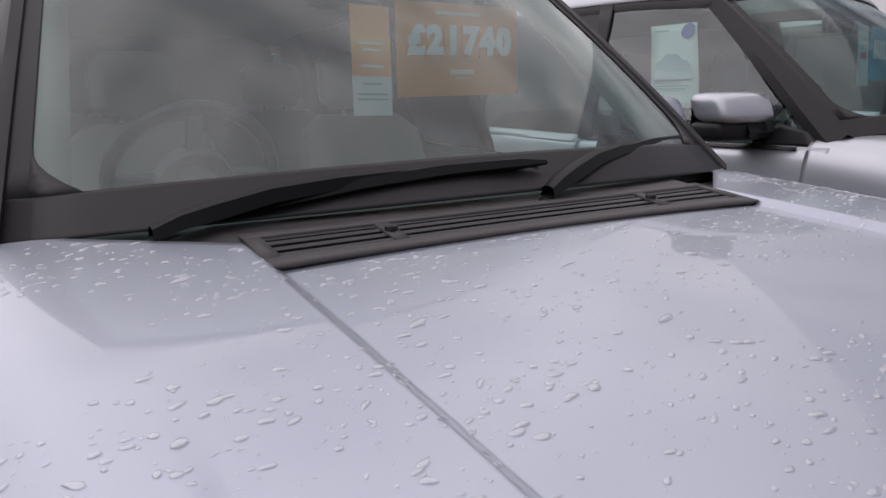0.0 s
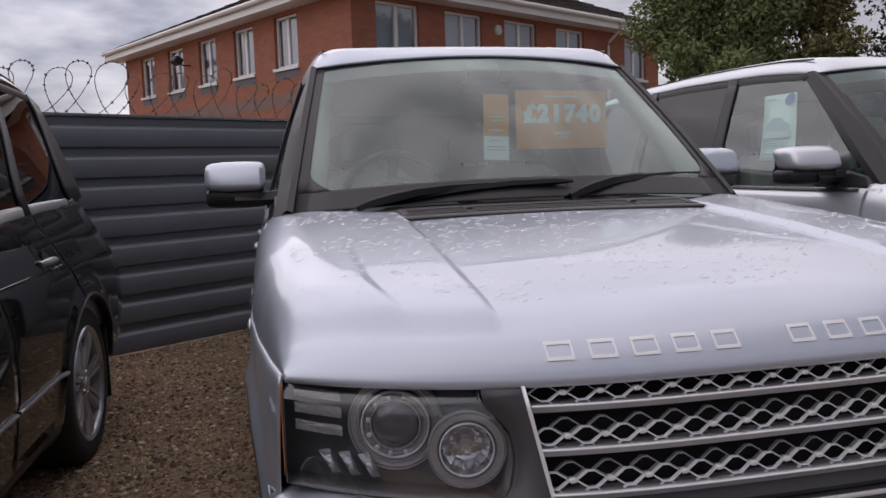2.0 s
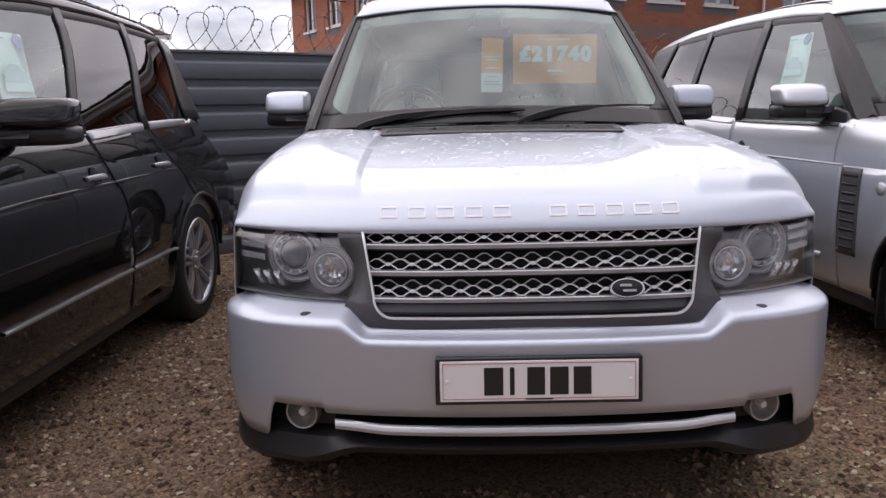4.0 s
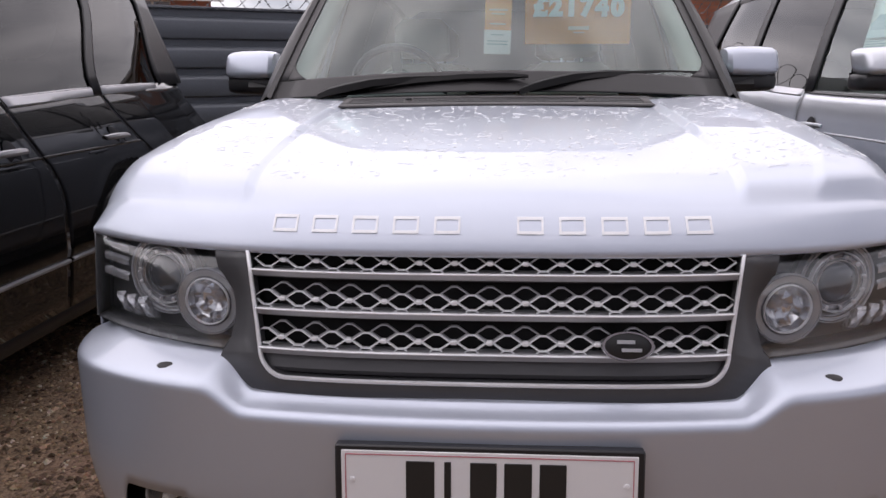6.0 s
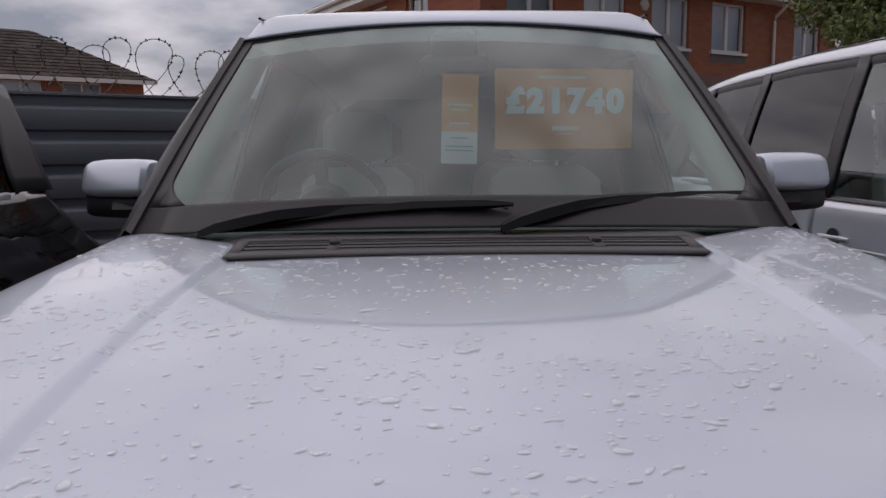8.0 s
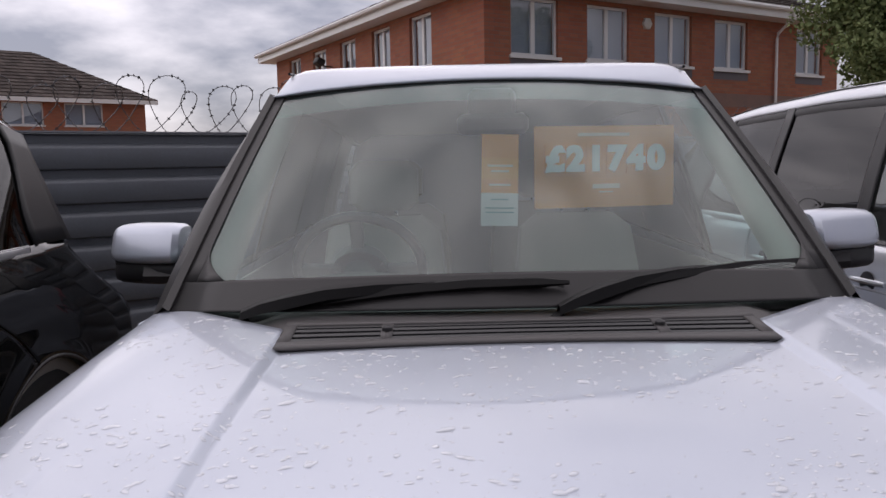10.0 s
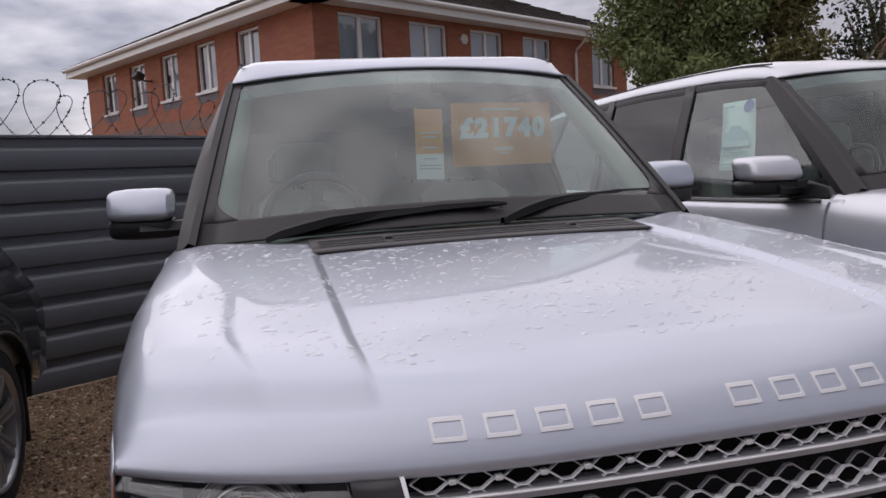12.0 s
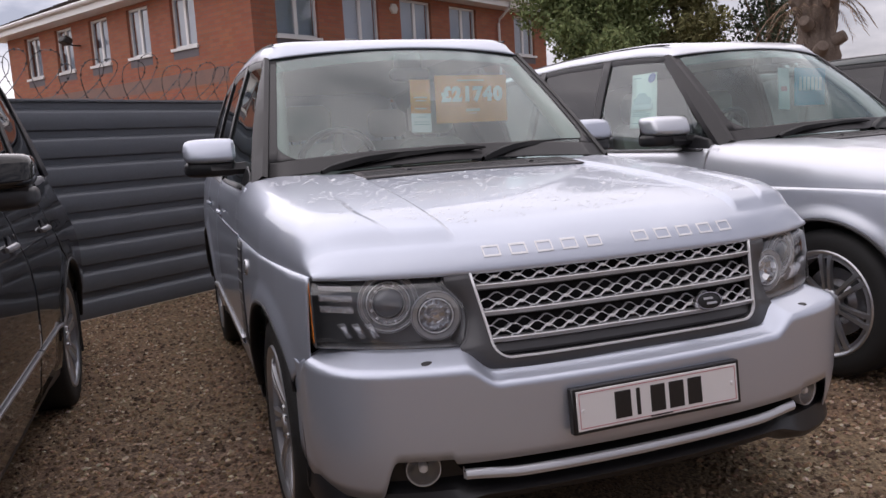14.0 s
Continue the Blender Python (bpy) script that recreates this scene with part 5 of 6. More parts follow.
def wall_with_openings(name, length, height, holes, place, owner, thick=0.28):
    """A brick wall: place(s, out, z); holes are (s0, s1, z0, z1)."""
    ss = sorted({0.0, length, *[h[0] for h in holes], *[h[1] for h in holes]})
    zs = sorted({0.0, height, *[h[2] for h in holes], *[h[3] for h in holes]})
    sh = Shape()
    uvs = []

    def quad(a, b, c, d, u):
        sh.add([place(*p) for p in (a, b, c, d)], [(0, 1, 2, 3)])
        uvs.extend(u)

    for s0, s1 in zip(ss, ss[1:]):
        for z0, z1 in zip(zs, zs[1:]):
            if any(h[0] <= s0 and s1 <= h[1] and h[2] <= z0 and z1 <= h[3] for h in holes):
                continue
            quad((s0, 0, z0), (s1, 0, z0), (s1, 0, z1), (s0, 0, z1), [(s0, z0), (s1, z0), (s1, z1), (s0, z1)])
            quad((s0, -thick, z0), (s1, -thick, z0), (s1, -thick, z1), (s0, -thick, z1), [(s0, z0), (s1, z0), (s1, z1), (s0, z1)])
    for s0, s1, z0, z1 in holes:
        quad((s0, 0, z0), (s1, 0, z0), (s1, -thick, z0), (s0, -thick, z0), [(s0, 0), (s1, 0), (s1, thick), (s0, thick)])
        quad((s0, 0, z1), (s1, 0, z1), (s1, -thick, z1), (s0, -thick, z1), [(s0, 0), (s1, 0), (s1, thick), (s0, thick)])
        quad((s0, 0, z0), (s0, 0, z1), (s0, -thick, z1), (s0, -thick, z0), [(0, z0), (0, z1), (thick, z1), (thick, z0)])
        quad((s1, 0, z0), (s1, 0, z1), (s1, -thick, z1), (s1, -thick, z0), [(0, z0), (0, z1), (thick, z1), (thick, z0)])
    data = sh.mesh(name, False)
    layer = data.uv_layers.new(name="wall")
    for loop in data.loops:
        layer.data[loop.index].uv = uvs[loop.vertex_index]
    return part(name, data, red_brick, owner)


def casement(owner, place, s0, s1, z0, z1):
    """A white two-light window set back in its opening, on a sill."""
    def bar(a, b, c, d, out=-0.07, deep=0.06, ch=0.006):
        sh = Shape()
        pts = [place(s, o, z) for s in (a, b) for o in (out, out - deep) for z in (c, d)]
        sh.add(pts, [(0, 1, 3, 2), (4, 6, 7, 5), (0, 4, 5, 1), (2, 3, 7, 6), (0, 2, 6, 4), (1, 5, 7, 3)])
        return sh

    mid = lerp(s0, s1, 0.5)
    w = part("window", bar(s0, s1, z0, z0 + 0.055), upvc, owner, "white two-light casement window")
    for a, b, c, d in ((s0, s1, z1 - 0.055, z1), (s0, s0 + 0.055, z0, z1), (s1 - 0.055, s1, z0, z1), (mid - 0.045, mid + 0.045, z0, z1)):
        part("window_frame", bar(a, b, c, d), upvc, w, smooth=False)
    part("window_sill", bar(s0 - 0.05, s1 + 0.05, z0 - 0.06, z0, 0.05, 0.14), upvc, w, smooth=False)
    for a, b in ((s0 + 0.05, mid - 0.04), (mid + 0.04, s1 - 0.05)):
        g = part("pane", Shape().add([place(s, -0.10, z) for s, z in ((a, z0 + 0.05), (b, z0 + 0.05), (b, z1 - 0.05), (a, z1 - 0.05))], [(0, 1, 2, 3)]), house_glass, w, smooth=False)
        g.visible_shadow = False
    part("blind", Shape().add([place(s, -0.22, z) for s, z in ((s0, z0), (s1, z0), (s1, z1), (s0, z1))], [(0, 1, 2, 3)]), blind, w, smooth=False)


def tiled_slope(owner, corners, rows, cols, name="roof"):
    """A roof slope of overlapping tiles: corners are eave start, eave end, ridge end, ridge start."""
    a, b, c, d = [Vector(p) for p in corners]
    up = ((d - a).cross(b - a)).normalized()
    if up.z < 0:
        up = -up
    sh = Shape()
    for r in range(rows):
        v0, v1 = r / rows, (r + 1.15) / rows
        for k in range(cols):
            off = 0.5 * (r % 2)
            u0, u1 = (k + off) / cols, min(1, (k + off + 0.96) / cols)
            if u0 >= 1:
                continue
            p = [lerp(lerp(a, b, u), lerp(d, c, u), min(1, v)) for u, v in ((u0, v0), (u1, v0), (u1, v1), (u0, v1))]
            p[0] += up * 0.045
            p[1] += up * 0.045
            low = [q - up * 0.03 for q in p[:2]]
            sh.add([p[0], p[1], p[2] + up * 0.01, p[3] + up * 0.01, *low], [(0, 1, 2, 3), (0, 4, 5, 1)])
    return part(name, sh, roof_tile, owner, "brown tiled roof slope", smooth=False)


office = thing("office_building", "two-storey red brick office with white windows and fascia", "building")
SILL, HEAD, EAVE = 3.56, 4.65, 4.735
LONG_U, LONG_V = 10.9, 11.2


def place_front(s, out, z):
    return BC + BU * s - BV * out + Vector((0, 0, z))


def place_left(s, out, z):
    return BC + BV * s - BU * out + Vector((0, 0, z))


front_holes = [(0.605 + 1.881 * k, 0.605 + 1.881 * k + 1.14, SILL, HEAD) for k in range(4)] + [(9.2, 10.25, SILL, HEAD)]
front_holes += [(0.605 + 1.881 * k, 0.605 + 1.881 * k + 1.14, 0.95, 2.05) for k in range(4)]
left_holes = [(2.36 + 1.822 * k - 0.46, 2.36 + 1.822 * k + 0.46, SILL, HEAD) for k in range(5)]
left_holes += [(2.36 + 1.822 * k - 0.46, 2.36 + 1.822 * k + 0.46, 0.95, 2.05) for k in range(5)]
wall_with_openings("wall", LONG_U, EAVE, front_holes, place_front, office)
wall_with_openings("wall", LONG_V, EAVE, left_holes, place_left, office)
wall_with_openings("wall", LONG_U, EAVE, [], lambda s, o, z: BC + BV * LONG_V + BU * s + BV * o + Vector((0, 0, z)), office)
wall_with_openings("wall", LONG_V, EAVE, [], lambda s, o, z: BC + BU * LONG_U + BV * s + BU * o + Vector((0, 0, z)), office)
for h in front_holes:
    casement(office, place_front, *h)
for h in left_holes:
    casement(office, place_left, *h)


def band(place, s0, s1, z0, z1, out0, out1, mat, name, label=""):
    pts = [place(s, o, z) for s in (s0, s1) for o in (out0, out1) for z in (z0, z1)]
    return part(name, Shape().add(pts, [(0, 1, 3, 2), (4, 6, 7, 5), (0, 4, 5, 1), (2, 3, 7, 6), (0, 2, 6, 4), (1, 5, 7, 3)]), mat, office, label, smooth=False)


for h in left_holes[:5] + front_holes[:5]:
    place = place_left if h in left_holes else place_front
    band(place, h[0] - 0.02, h[1] + 0.02, SILL - 0.235, SILL - 0.062, 0.004, -0.05, lintel_grey, "brick_panel", "dull blue brick panel under a window")
band(place_left, 0.9, LONG_V - 0.8, 2.72, 3.02, 0.004, -0.05, band_brick, "brick_course", "band of dull brown bricks")
band(place_front, 0.3, LONG_U - 0.4, 2.72, 3.02, 0.004, -0.05, band_brick, "brick_course", "band of dull brown bricks")
OVER = 0.42
for place, n in ((place_front, LONG_U), (place_left, LONG_V)):
    band(place, -OVER, n + OVER, EAVE, EAVE + 0.03, OVER, -0.2, upvc, "soffit", "white soffit")
    band(place, -OVER, n + OVER, EAVE + 0.0, EAVE + 0.20, OVER + 0.022, OVER, upvc, "fascia", "white fascia board")
    gut = Shape().tube([place(s, OVER + 0.08, EAVE + 0.20) for s in (-OVER - 0.05, n + OVER)], 0.058, 8)
    part("gutter", gut, upvc, office, "white gutter")
pipe = [place_front(8.35, OVER + 0.08, EAVE + 0.16), place_front(8.35, OVER + 0.02, EAVE - 0.02), place_front(8.35, 0.10, EAVE - 0.28), place_front(8.35, 0.07, EAVE - 0.40), place_front(8.35, 0.07, 0.1)]
part("downpipe", Shape().tube(pipe, 0.036, 8), upvc, office, "white downpipe")
RZ = EAVE + 0.22
eave = [BC + BU * a + BV * b + Vector((0, 0, RZ)) for a, b in ((-0.5, -0.5), (LONG_U + 0.5, -0.5), (LONG_U + 0.5, LONG_V + 0.5), (-0.5, LONG_V + 0.5))]
apex = BC + BU * LONG_U / 2 + BV * LONG_V / 2 + Vector((0, 0, RZ + 2.7))
for k in range(4):
    e0, e1 = eave[k], eave[(k + 1) % 4]
    tiled_slope(office, (e0, e1, apex + (e1 - e0) * 0.01, apex - (e1 - e0) * 0.01), 20, 26)
part("alarm_box", Shape().lathe([(0.13, 0), (0.125, 0.05), (0.09, 0.07), (0, 0.075)], 6, Matrix.Translation(place_front(4.12, 0.0, 4.38)) @ Matrix.Rotation(turn_to(BU), 4, "Z") @ Matrix.Rotation(radians(90), 4, "X")), alarm_white, office, "pale six-sided alarm box")
fl = place_left(6.98, 0.35, 4.22)
flood = part("flood_lamp", Shape().box(-0.16, 0.16, -0.10, 0.12, -0.09, 0.09, 0.03, Matrix.Translation(fl) @ Matrix.Rotation(turn_to(BV), 4, "Z") @ Matrix.Rotation(radians(28), 4, "X")), dark_frame, office, "dark flood lamp on a bracket")
part("lamp_bracket", Shape().tube([place_left(6.98, 0.0, 4.12), place_left(6.98, 0.2, 4.12), fl], 0.02, 6), dark_frame, flood)

house = thing("house", "distant red brick house with a brown hipped roof", "house")
HC, HU = Vector((-14.6, 39.0, 0)), -Vector((0.80, 0.60, 0)).normalized()
HV = Vector((HU.y, -HU.x, 0))


def place_house(s, out, z):
    return HC + HU * s - HV * out + Vector((0, 0, z))


hh = [(2.0 + 2.6 * k, 3.7 + 2.6 * k, 3.75, 4.80) for k in range(4)]
wall_with_openings("wall", 13.0, 4.95, hh, place_house, house)
wall_with_openings("wall", 8.0, 4.95, [], lambda s, o, z: HC + HV * s - HU * o + Vector((0, 0, z)), house)
for h in hh:
    casement(house, place_house, *h)
hz = 5.0
he = [HC + HU * a + HV * b + Vector((0, 0, hz)) for a, b in ((-0.5, -0.5), (13.5, -0.5), (13.5, 8.5), (-0.5, 8.5))]
r0, r1 = HC + HU * 4.2 + HV * 4 + Vector((0, 0, hz + 2.6)), HC + HU * 9 + HV * 4 + Vector((0, 0, hz + 2.6))
tiled_slope(house, (he[0], he[1], r1, r0), 14, 30)
tiled_slope(house, (he[3], he[0], r0, r0 + Vector((0.02, 0, 0))), 14, 20)
tiled_slope(house, (he[2], he[3], r0, r1), 8, 20)
pts = [place_house(s, o, z) for s in (-0.5, 13.5) for o in (0.5, 0.48) for z in (hz - 0.2, hz)]
part("fascia", Shape().add(pts, [(0, 1, 3, 2), (4, 6, 7, 5), (0, 4, 5, 1), (2, 3, 7, 6), (0, 2, 6, 4), (1, 5, 7, 3)]), upvc, house, smooth=False)


# ---- trees ----
def leaf_cloud(rng, blobs, count, size):
    """Small bent leaves scattered through uneven clumps."""
    vs, fs = [], []
    wts = np.array([b[3] ** 2 for b in blobs])
    which = rng.choice(len(blobs), count, p=wts / wts.sum())
    for i in which:
        x, y, z, r = blobs[i]
        d = rng.normal(size=3)
        d /= np.linalg.norm(d)
        p = np.array((x, y, z)) + d * r * (rng.random() ** 0.45) * (1, 1, 0.85)
        a, b = rng.normal(size=3), rng.normal(size=3)
        a /= np.linalg.norm(a)
        b -= a * (a @ b)
        b /= np.linalg.norm(b)
        s = size * (0.6 + 0.8 * rng.random())
        k = len(vs)
        vs += [p - a * s, p + b * s * 0.45, p + a * s, p - b * s * 0.45]
        fs += [(k, k + 1, k + 2), (k, k + 2, k + 3)]
    sh = Shape()
    sh.v, sh.f = [tuple(v) for v in vs], fs
    return sh


def tree(name, label, x, y, tall, wide, seed, leaf, count, size, trunk_mat=bark):
    rng = np.random.default_rng(seed)
    t = thing(name, label, "tree")
    sh = Shape().tube([(x, y, -0.1), (x + 0.05, y, tall * 0.2), (x - 0.08, y + 0.05, tall * 0.45), (x, y, tall * 0.8)], [0.20, 0.15, 0.11, 0.03], 9)
    blobs = []
    for k in range(16):
        a, h = rng.random() * 6.28, tall * (0.25 + 0.65 * rng.random())
        reach = wide * (0.35 + 0.65 * rng.random()) * (1.15 - 0.6 * h / tall)
        end = (x + reach * math.cos(a), y + reach * math.sin(a), h + 0.3)
        sh.tube([(x, y, h * 0.55), ((x + end[0]) / 2, (y + end[1]) / 2, h * 0.85), end], [0.06, 0.04, 0.012], 6)
        blobs.append((*end, wide * (0.28 + 0.22 * rng.random())))
        blobs.append(((x + end[0]) / 2, (y + end[1]) / 2, h * 0.95, wide * 0.4))
    part("trunk", sh, trunk_mat, t)
    part("crown", leaf_cloud(rng, blobs, count, size), leaf, t, smooth=False)
    return t


tree("tree", "green broadleaved tree with a dense uneven crown", 7.6, 12.7, 5.7, 1.6, 3, leaf_green, 46000, 0.050)
tree("tree", "olive broadleaved tree turning brown", 9.25, 12.0, 5.2, 1.2, 5, leaf_olive, 30000, 0.050)
tree("tree", "dark thin-leaved tree behind the cars", 11.25, 11.7, 5.2, 1.1, 8, leaf_dark, 5200, 0.055)
stump = thing("dead_tree", "thick gnarled dead trunk with cut knots", "tree")
rng = np.random.default_rng(11)
px, py = 8.66, 8.05
rows = []
for z in steps(0, 4.6, 90):
    row = []
    for k in range(56):
        a = 2 * math.pi * k / 56
        wide = float(np.interp(z, [0, 0.8, 1.8, 2.6, 3.05, 3.4, 3.8, 4.6], [0.26, 0.22, 0.23, 0.26, 0.33, 0.46, 0.52, 0.42]))
        p = Vector((math.cos(a) * 1.7, math.sin(a) * 1.7, z * 1.3))
        wide *= 1 + 0.34 * noise.noise(p) + 0.24 * noise.noise(p * 2.6) + 0.13 * noise.noise(p * 6)
        bend_ = 0.06 * smooth01((3.1 - z) / 1.0)
        row.append((px + 0.72 * bend_ + wide * math.cos(a), py - 0.69 * bend_ + wide * math.sin(a), z))
    rows.append(row)
part("trunk", Shape().grid(rows, True), dead_bark, stump)
for z, a in ((2.75, 3.6), (3.1, 4.6), (2.35, 4.2), (3.5, 4.0), (2.5, 5.2)):
    knot = Matrix.Translation((px + 0.40 * math.cos(a), py + 0.40 * math.sin(a), z)) @ Matrix.Rotation(a, 4, "Z") @ Matrix.Rotation(radians(65), 4, "Y")
    part("cut_knot", Shape().lathe([(0.11, -0.12), (0.10, 0.0), (0.085, 0.06), (0.06, 0.07), (0.0, 0.055)], 14, knot), dead_bark, stump)


def frond(sh, at, way, length, droop, r_):
    """One drooping frond: a thin stalk with narrow leaflets on both sides."""
    p, d = Vector(at), Vector(way).normalized()
    side_ = d.cross(Vector((0, 0, 1))).normalized()
    for k in range(14):
        t = k / 13
        c = p + d * length * t + Vector((0, 0, 0.25 * length * t - droop * t * t))
        for sg in (-1, 1):
            tip_ = c + side_ * sg * (0.13 * (1 - 0.6 * t)) + d * 0.08 + Vector((0, 0, -0.05 - 0.06 * r_.random()))
            w_ = d * 0.012
            sh.add([c - w_, c + w_, tip_], [(0, 1, 2)])


VIEW_RIGHT = Vector((0.70, -0.71, 0))
dry, green = Shape(), Shape()
for k in range(16):
    a = 2 * math.pi * k / 16
    frond(dry, (px + 0.36 * math.cos(a), py + 0.36 * math.sin(a), 3.0 + 0.25 * rng.random()), (math.cos(a), math.sin(a), -0.3), 0.35 + 0.2 * rng.random(), 0.45, rng)
for k in range(13):
    d = VIEW_RIGHT + Vector((rng.normal() * 0.35, rng.normal() * 0.35, 0.25 + 0.5 * rng.random()))
    frond(green, Vector((px, py, 3.05 + 0.7 * rng.random())) + VIEW_RIGHT * 0.45, d, 0.5 + 0.35 * rng.random(), 0.45, rng)
part("dead_fronds", dry, leaf_brown, stump, "hanging dead brown fronds", smooth=False)
part("green_fronds", green, leaf_dark, stump, "drooping green fronds", smooth=False)

# ---- coiled wire on the fence ----
coil = thing("razor_wire", "coiled barbed wire along the fence top", "wire")
rng = np.random.default_rng(4)


def wire_path():
    pts, s, a = [], -8.5, 0.0
    while s < 14:
        loop = int(a / (2 * math.pi))
        big = 0.178 + 0.02 * math.sin(loop * 2.3) + 0.018 * math.sin(loop * 5.1)
        wob = 0.10 * math.sin(loop * 1.7)
        pts.append(on_fence(s + big * (0.62 + 0.33 * math.sin(a)) * math.cos(a), -0.05 + 0.10 * math.sin(a + wob), FENCE_TOP + 0.01 + big * 0.92 * (1 + math.sin(a))))
        a += 2 * math.pi / 26
        s += (0.19 + 0.09 * math.sin(loop * 3.1)) / 26
    return pts


wp_pts = wire_path()
part("wire_strand", Shape().tube(wp_pts, 0.0030, 5), wire_steel, coil)
barbs = Shape()
for i in range(0, len(wp_pts) - 1, 1):
    if rng.random() < 0.75:
        c, d = wp_pts[i], (wp_pts[i + 1] - wp_pts[i]).normalized()
        e = d.cross(Vector(rng.normal(size=3))).normalized()
        barbs.add([c + d * 0.009, c - d * 0.009, c + e * 0.014, c - e * 0.014], [(0, 2, 1, 3)])
tagged(part("wire_barb", barbs, wire_steel, coil, smooth=False), kind="stuff")

# ---- cards and posters in the cars ----
def text_mesh(text, size, m, name):
    cu = bpy.data.curves.new(name, "FONT")
    cu.body, cu.size, cu.extrude, cu.offset = text, size, 0.0012, 0.0078
    cu.align_x, cu.align_y = "CENTER", "CENTER"
    tmp = bpy.data.objects.new(name, cu)
    data = bpy.data.meshes.new_from_object(tmp)
    bpy.data.objects.remove(tmp)
    data.transform(m)
    return data


UP = Matrix.Rotation(radians(90), 4, "X")


def card(owner, name, mat, x0, x1, z0, z1, y=0.0, deep=0.003, round_=0.0, label=""):
    if round_:
        pts = []
        for cx, cz, a0 in ((x1 - round_, z1 - round_, 0), (x0 + round_, z1 - round_, 90), (x0 + round_, z0 + round_, 180), (x1 - round_, z0 + round_, 270)):
            pts += [(cx + round_ * math.cos(radians(a0 + k * 22.5)), cz + round_ * math.sin(radians(a0 + k * 22.5))) for k in range(5)]
    else:
        pts = [(x0, z0), (x1, z0), (x1, z1), (x0, z1)]
    return part(name, Shape().prism(pts, lambda a, b, d: (a, y + d, b), deep), mat, owner, label, smooth=False)


sign = thing("price_sign", "orange price card with white figures hanging behind the windscreen", "sign", pose(0.33, 2.035, 1.383, 0, 0, 11))
card(sign, "card", orange_card, -0.218, 0.218, 0.0, 0.238, 0, 0.004, 0.006)
for k in range(6):
    card(sign, "figure_card", orange_card, -0.187 + 0.0635 * k, -0.129 + 0.0635 * k, 0.098, 0.184, -0.003, 0.003)
for k, ch in enumerate("£21740"):
    m = Matrix.Translation((-0.158 + 0.0635 * k, -0.0045, 0.140)) @ UP @ Matrix.Diagonal((0.86, 0.80, 1, 1))
    part("figure", text_mesh(ch, 0.118, m, "figure"), digit_white, sign, smooth=False)
card(sign, "print_bar", print_pale, -0.085, 0.075, 0.208, 0.217, -0.0012, 0.001)
card(sign, "print_bar", print_pale, -0.040, 0.045, 0.055, 0.069, -0.0012, 0.001)
card(sign, "print_bar", print_pale, -0.020, 0.025, 0.043, 0.047, -0.0012, 0.001)

strip = thing("price_strip", "orange hanging strip with a white foot behind the windscreen", "sign", pose(0.005, 1.905, 1.343, -4, 2, 4))
card(strip, "card", orange_card, -0.052, 0.052, 0.092, 0.255, 0, 0.003)
card(strip, "card_foot", white_card, -0.052, 0.052, 0.0, 0.092, 0, 0.003, 0, "white foot")
card(strip, "card_band", amber_card, -0.052, 0.052, 0.13, 0.19, -0.0012, 0.001)
for z, w in ((0.165, 0.07), (0.150, 0.05), (0.112, 0.06)):
    card(strip, "print_bar", print_pale, -w / 2, w / 2, z, z + 0.006, -0.0024, 0.001)
for z, w in ((0.072, 0.05), (0.048, 0.08), (0.036, 0.08)):
    card(strip, "print_bar", mint_dark, -w / 2, w / 2, z, z + 0.004, -0.0012, 0.001)


def poster(label, m, car_pose, sg):
    p = thing("window_poster", label, "poster", car_pose @ m)
    rows = [[(x + sg * 0.115 * z / 0.38, 0.005 * math.sin(z * 9 + x * 4), z) for x in steps(-0.126, 0.124, 5)] for z in steps(0, 0.38, 12)]
    part("sheet", Shape().grid(rows), mint_card, p, thick=0.001)
    disc = Shape().lathe([(0.034, 0.0), (0.034, 0.0015), (0, 0.0016)], 24, Matrix.Translation((0.082 + sg * 0.103, -0.009, 0.342)) @ UP)
    part("round_mark", disc, navy_card, p, "round navy mark")

    def printed(name, mat, x0, x1, z0, z1):
        lean_ = sg * 0.115 / 0.38
        pts = [(x0 + lean_ * z0, z0), (x1 + lean_ * z0, z0), (x1 + lean_ * z1, z1), (x0 + lean_ * z1, z1)]
        part(name, Shape().prism(pts, lambda a, b, d: (a, -0.0105 + d, b), 0.001), mat, p, smooth=False)

    pic = [(-0.085, 0.165), (0.078, 0.160), (0.090, 0.180), (0.080, 0.205), (0.050, 0.212), (0.028, 0.238), (-0.035, 0.240), (-0.062, 0.212), (-0.090, 0.200)]
    pic = [(a + sg * 0.115 / 0.38 * b, b) for a, b in pic]
    part("picture_shape", Shape().prism(pic, lambda a, b, d: (a, -0.0118 + d, b), 0.001), mint_dark, p, "small printed picture", smooth=False)
    printed("picture_ground", mint_mid, -0.100, 0.100, 0.125, 0.166)
    for z, w in ((0.105, 0.14), (0.092, 0.18), (0.079, 0.16), (0.030, 0.10)):
        printed("print_bar", mint_dark, -0.095, -0.095 + w, z, z + 0.005)
    printed("print_bar", mint_dark, -0.095, -0.02, 0.345, 0.352)
    return p


def in_window(y, z, sg):
    """Against the inside of a front side window, facing out."""
    lean_in = math.degrees(math.atan2(house_x(y, z) - house_x(y, z + 0.3), 0.3))
    return pose(sg * (house_x(y, z) - 0.016), y, z, 0, 0, 90 * sg) @ pose(0, 0, 0, -lean_in, 0, 0)


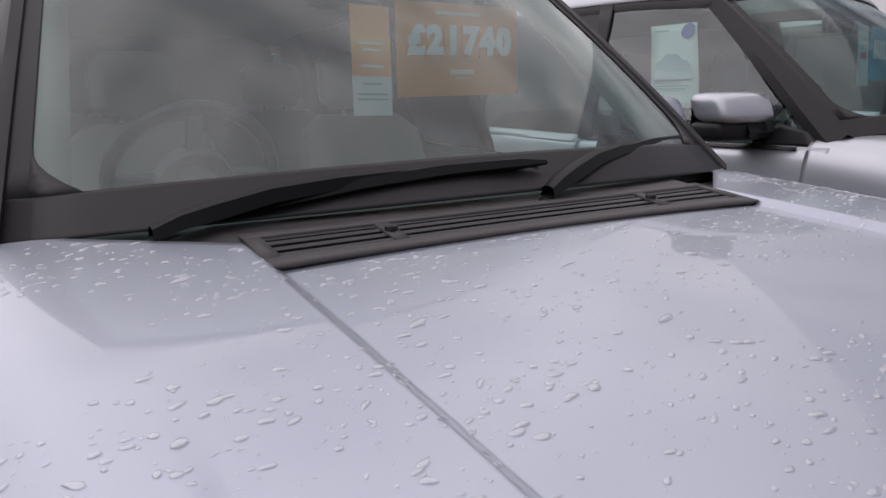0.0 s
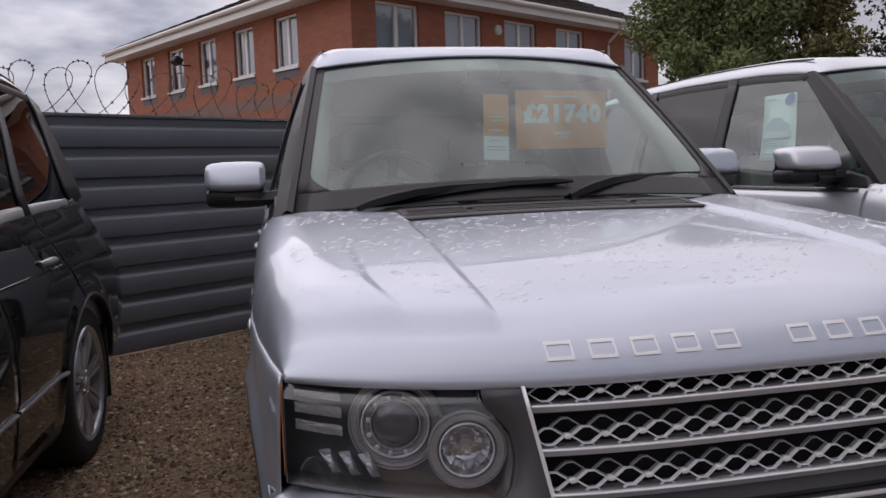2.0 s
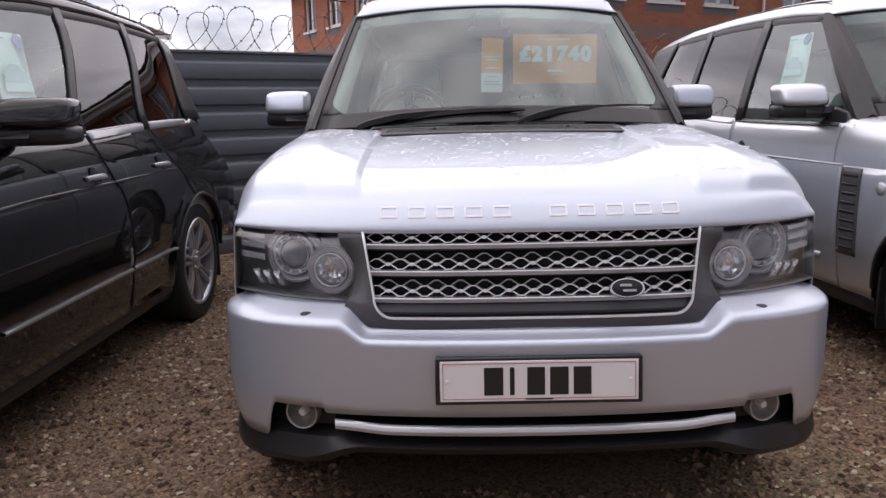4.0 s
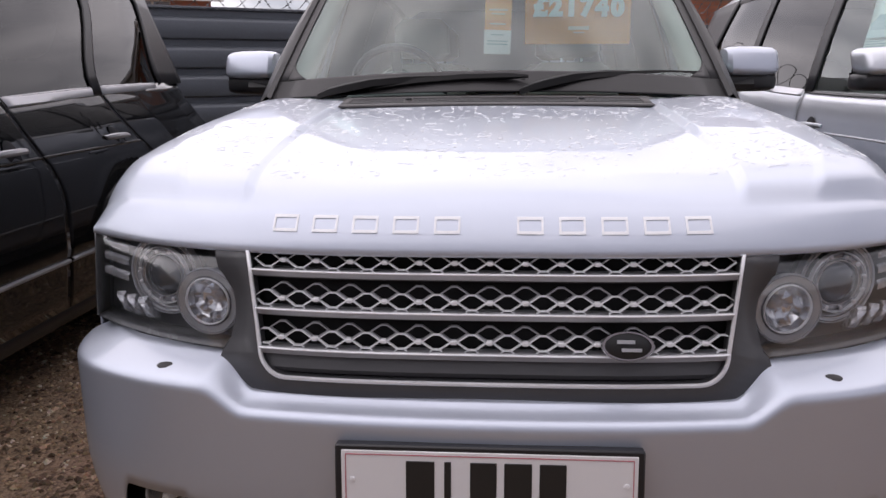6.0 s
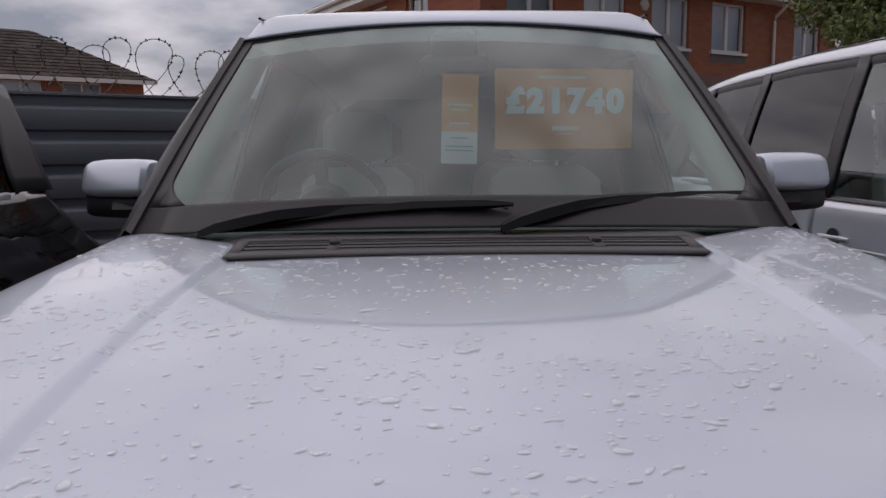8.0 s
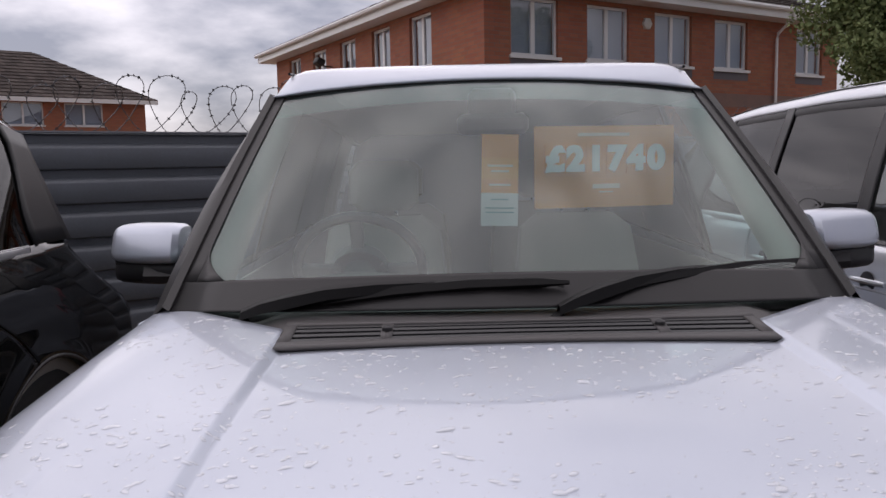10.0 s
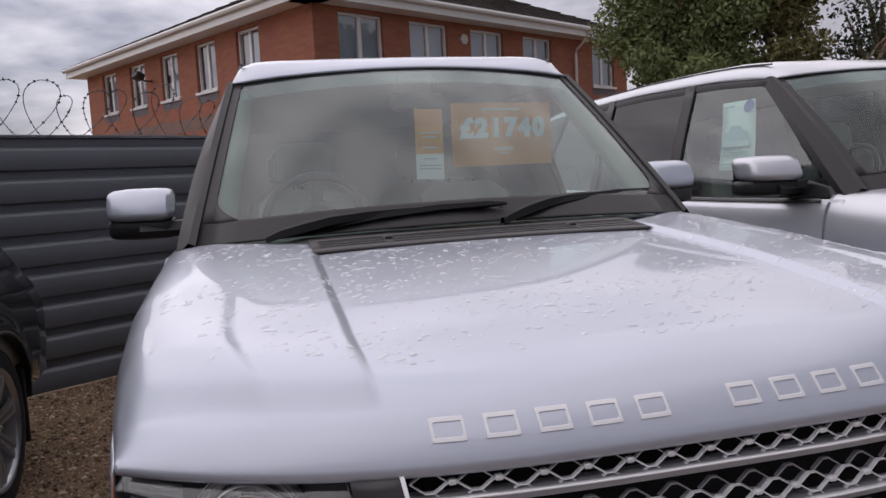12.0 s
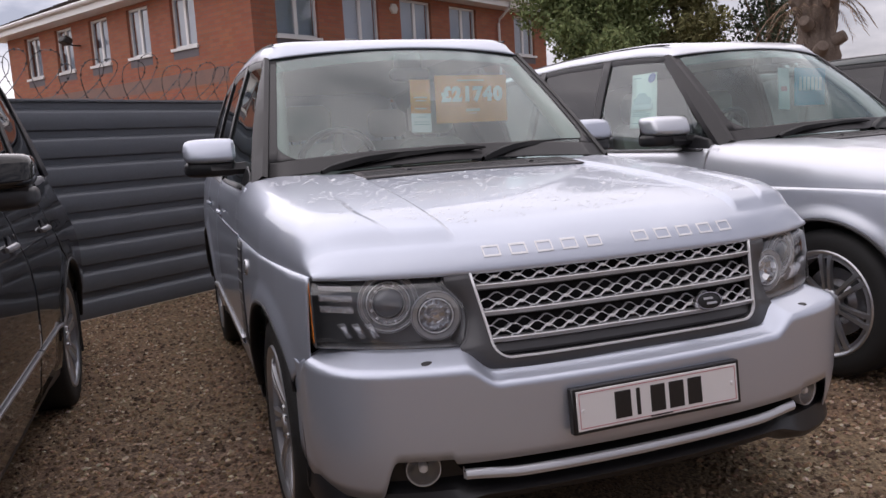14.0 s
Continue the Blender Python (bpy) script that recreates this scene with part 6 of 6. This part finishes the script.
SIDE, DARK = side_car.matrix_basis.copy(), dark_car.matrix_basis.copy()
poster("pale mint window poster with a round navy mark", in_window(2.30, 1.288, -1), SIDE, -1)
poster("pale window poster seen through tinted glass", in_window(2.20, 1.26, 1), DARK, 1)
card2 = thing("price_sign", "bright blue price card behind the next car's windscreen", "sign", SIDE @ pose(0.43, 2.045, 1.383, 0, 0, 11))
card(card2, "card", blue_card, -0.20, 0.20, 0.0, 0.25, 0, 0.004, 0.006)
for k in range(6):
    card(card2, "figure_bar", digit_white, -0.150 + 0.052 * k, -0.116 + 0.052 * k, 0.10, 0.19, -0.003, 0.002)
paper = thing("paper_sheet", "white paper sheet hanging behind the windscreen", "paper", SIDE @ pose(0.07, 1.95, 1.36, -4, 2, 4))
card(paper, "sheet", white_card, -0.055, 0.055, 0.0, 0.27, 0, 0.002)
card(paper, "print_bar", plate_red, -0.03, 0.03, 0.12, 0.15, -0.0012, 0.001)

# ---- rain beads on the bonnet ----
rng = np.random.default_rng(21)
dome = [(1.0, 0.0), (0.96, 0.30), (0.84, 0.62), (0.58, 0.88), (0.22, 0.98)]
beads = Shape()
placed = 0
while placed < 3100:
    x, y = rng.uniform(-0.83, 0.83), rng.uniform(0.27, 1.56)
    if y > bonnet_back(x) - 0.02 or y < front_plan(x) + 0.14:
        continue
    thick_here = noise.noise(Vector((x * 4.5, y * 4.5, 3.0))) + 0.35 * noise.noise(Vector((x * 15, y * 15, 8.0)))
    if thick_here < rng.uniform(-0.45, 0.5):
        continue
    r = 0.0010 + 0.0039 * rng.random() ** 2.0
    if rng.random() < 0.03:
        r *= 1.6
    sx, sy = 1 + 1.3 * rng.random() ** 2, 0.85 + 0.2 * rng.random()
    a, n = rng.normal() * 0.35, 12
    hx, hy = (bonnet_z(x + 0.004, y) - bonnet_z(x - 0.004, y)) / 0.008, (bonnet_z(x, y + 0.004) - bonnet_z(x, y - 0.004)) / 0.008
    if abs(hx) > 0.8:
        continue
    zc = bonnet_z(x, y) + 0.0021
    ca, sa = math.cos(a), math.sin(a)
    rows = []
    w2, w3, p2, p3 = 0.16 * rng.random(), 0.13 * rng.random(), 6.28 * rng.random(), 6.28 * rng.random()
    jag = [1 + w2 * math.cos(4 * math.pi * k / n + p2) + w3 * math.cos(6 * math.pi * k / n + p3) for k in range(n)]
    for rr, hh_ in [(0.98, -0.25)] + dome:
        row = []
        for k in range(n):
            t = 2 * math.pi * k / n
            u, v = r * sx * rr * math.cos(t) * jag[k], r * sy * rr * math.sin(t) * jag[k]
            dx, dy = u * ca - v * sa, u * sa + v * ca
            row.append((x + dx, y + dy, zc + dx * hx + dy * hy + 0.58 * r * hh_))
        rows.append(row)
    k0 = len(beads.v)
    beads.grid(rows, True)
    beads.f += [tuple(range(k0 + 5 * n, k0 + 6 * n)), tuple(reversed(range(k0, k0 + n)))]
    placed += 1
drops = new("rain_beads", beads.mesh("rain_beads"))
drops.data.materials.append(water)
tagged(drops, "clear rain beads lying on the silver bonnet", "water drops", kind="stuff")

# ---- loose gravel ----
rng = np.random.default_rng(31)
sh = Shape()
base = [(1, 0, 0), (-1, 0, 0), (0, 1, 0), (0, -1, 0), (0, 0, 1), (0.7, 0.7, 0.35), (-0.7, 0.7, 0.35), (-0.7, -0.7, 0.35), (0.7, -0.7, 0.35)]
tris = [(0, 5, 8), (5, 4, 8), (5, 2, 6), (5, 6, 4), (6, 1, 7), (6, 7, 4), (7, 3, 8), (7, 8, 4), (0, 2, 5), (2, 1, 6), (1, 3, 7), (3, 0, 8)]
base = np.array(base)
count = 0
while count < 78000:
    if count < 56000:
        x, y = rng.uniform(-3.2, 3.4), rng.uniform(-1.4, 7.0)
    else:
        x, y = rng.normal() * 3.6, 1.5 + rng.normal() * 3.8
        if -3.2 < x < 3.4 and -1.4 < y < 7.0 and rng.random() < 0.8:
            continue
    rel = Vector((x, y, 0)) - FENCE_AT
    if rel.dot(FENCE_IN) < 0.03 or (abs(x) < 0.62 and 0.5 < y < 4.7):
        continue
    edge = min(x + 3.2, 3.4 - x, y + 1.4)
    if count < 56000 and edge < 0.9 and rng.random() > max(0.12, edge / 0.9):
        continue
    s = 0.0048 + 0.0092 * rng.random() ** 2
    v = base * (1 + 0.28 * rng.normal(size=base.shape)) * (s * (1 + 0.4 * rng.random()), s, s * 0.95)
    a = rng.random() * 6.28
    c_, s_ = math.cos(a), math.sin(a)
    k = len(sh.v)
    sh.v += [(x + p[0] * c_ - p[1] * s_, y + p[0] * s_ + p[1] * c_, p[2] + s * 0.12) for p in v]
    sh.f += [(i + k, j + k, l + k) for i, j, l in tris]
    count += 1
stones = new("gravel", sh.mesh("gravel", False))
stones.data.materials.append(gravel_stone)
tagged(stones, "loose brown, buff and grey gravel stones", "gravel", kind="stuff")
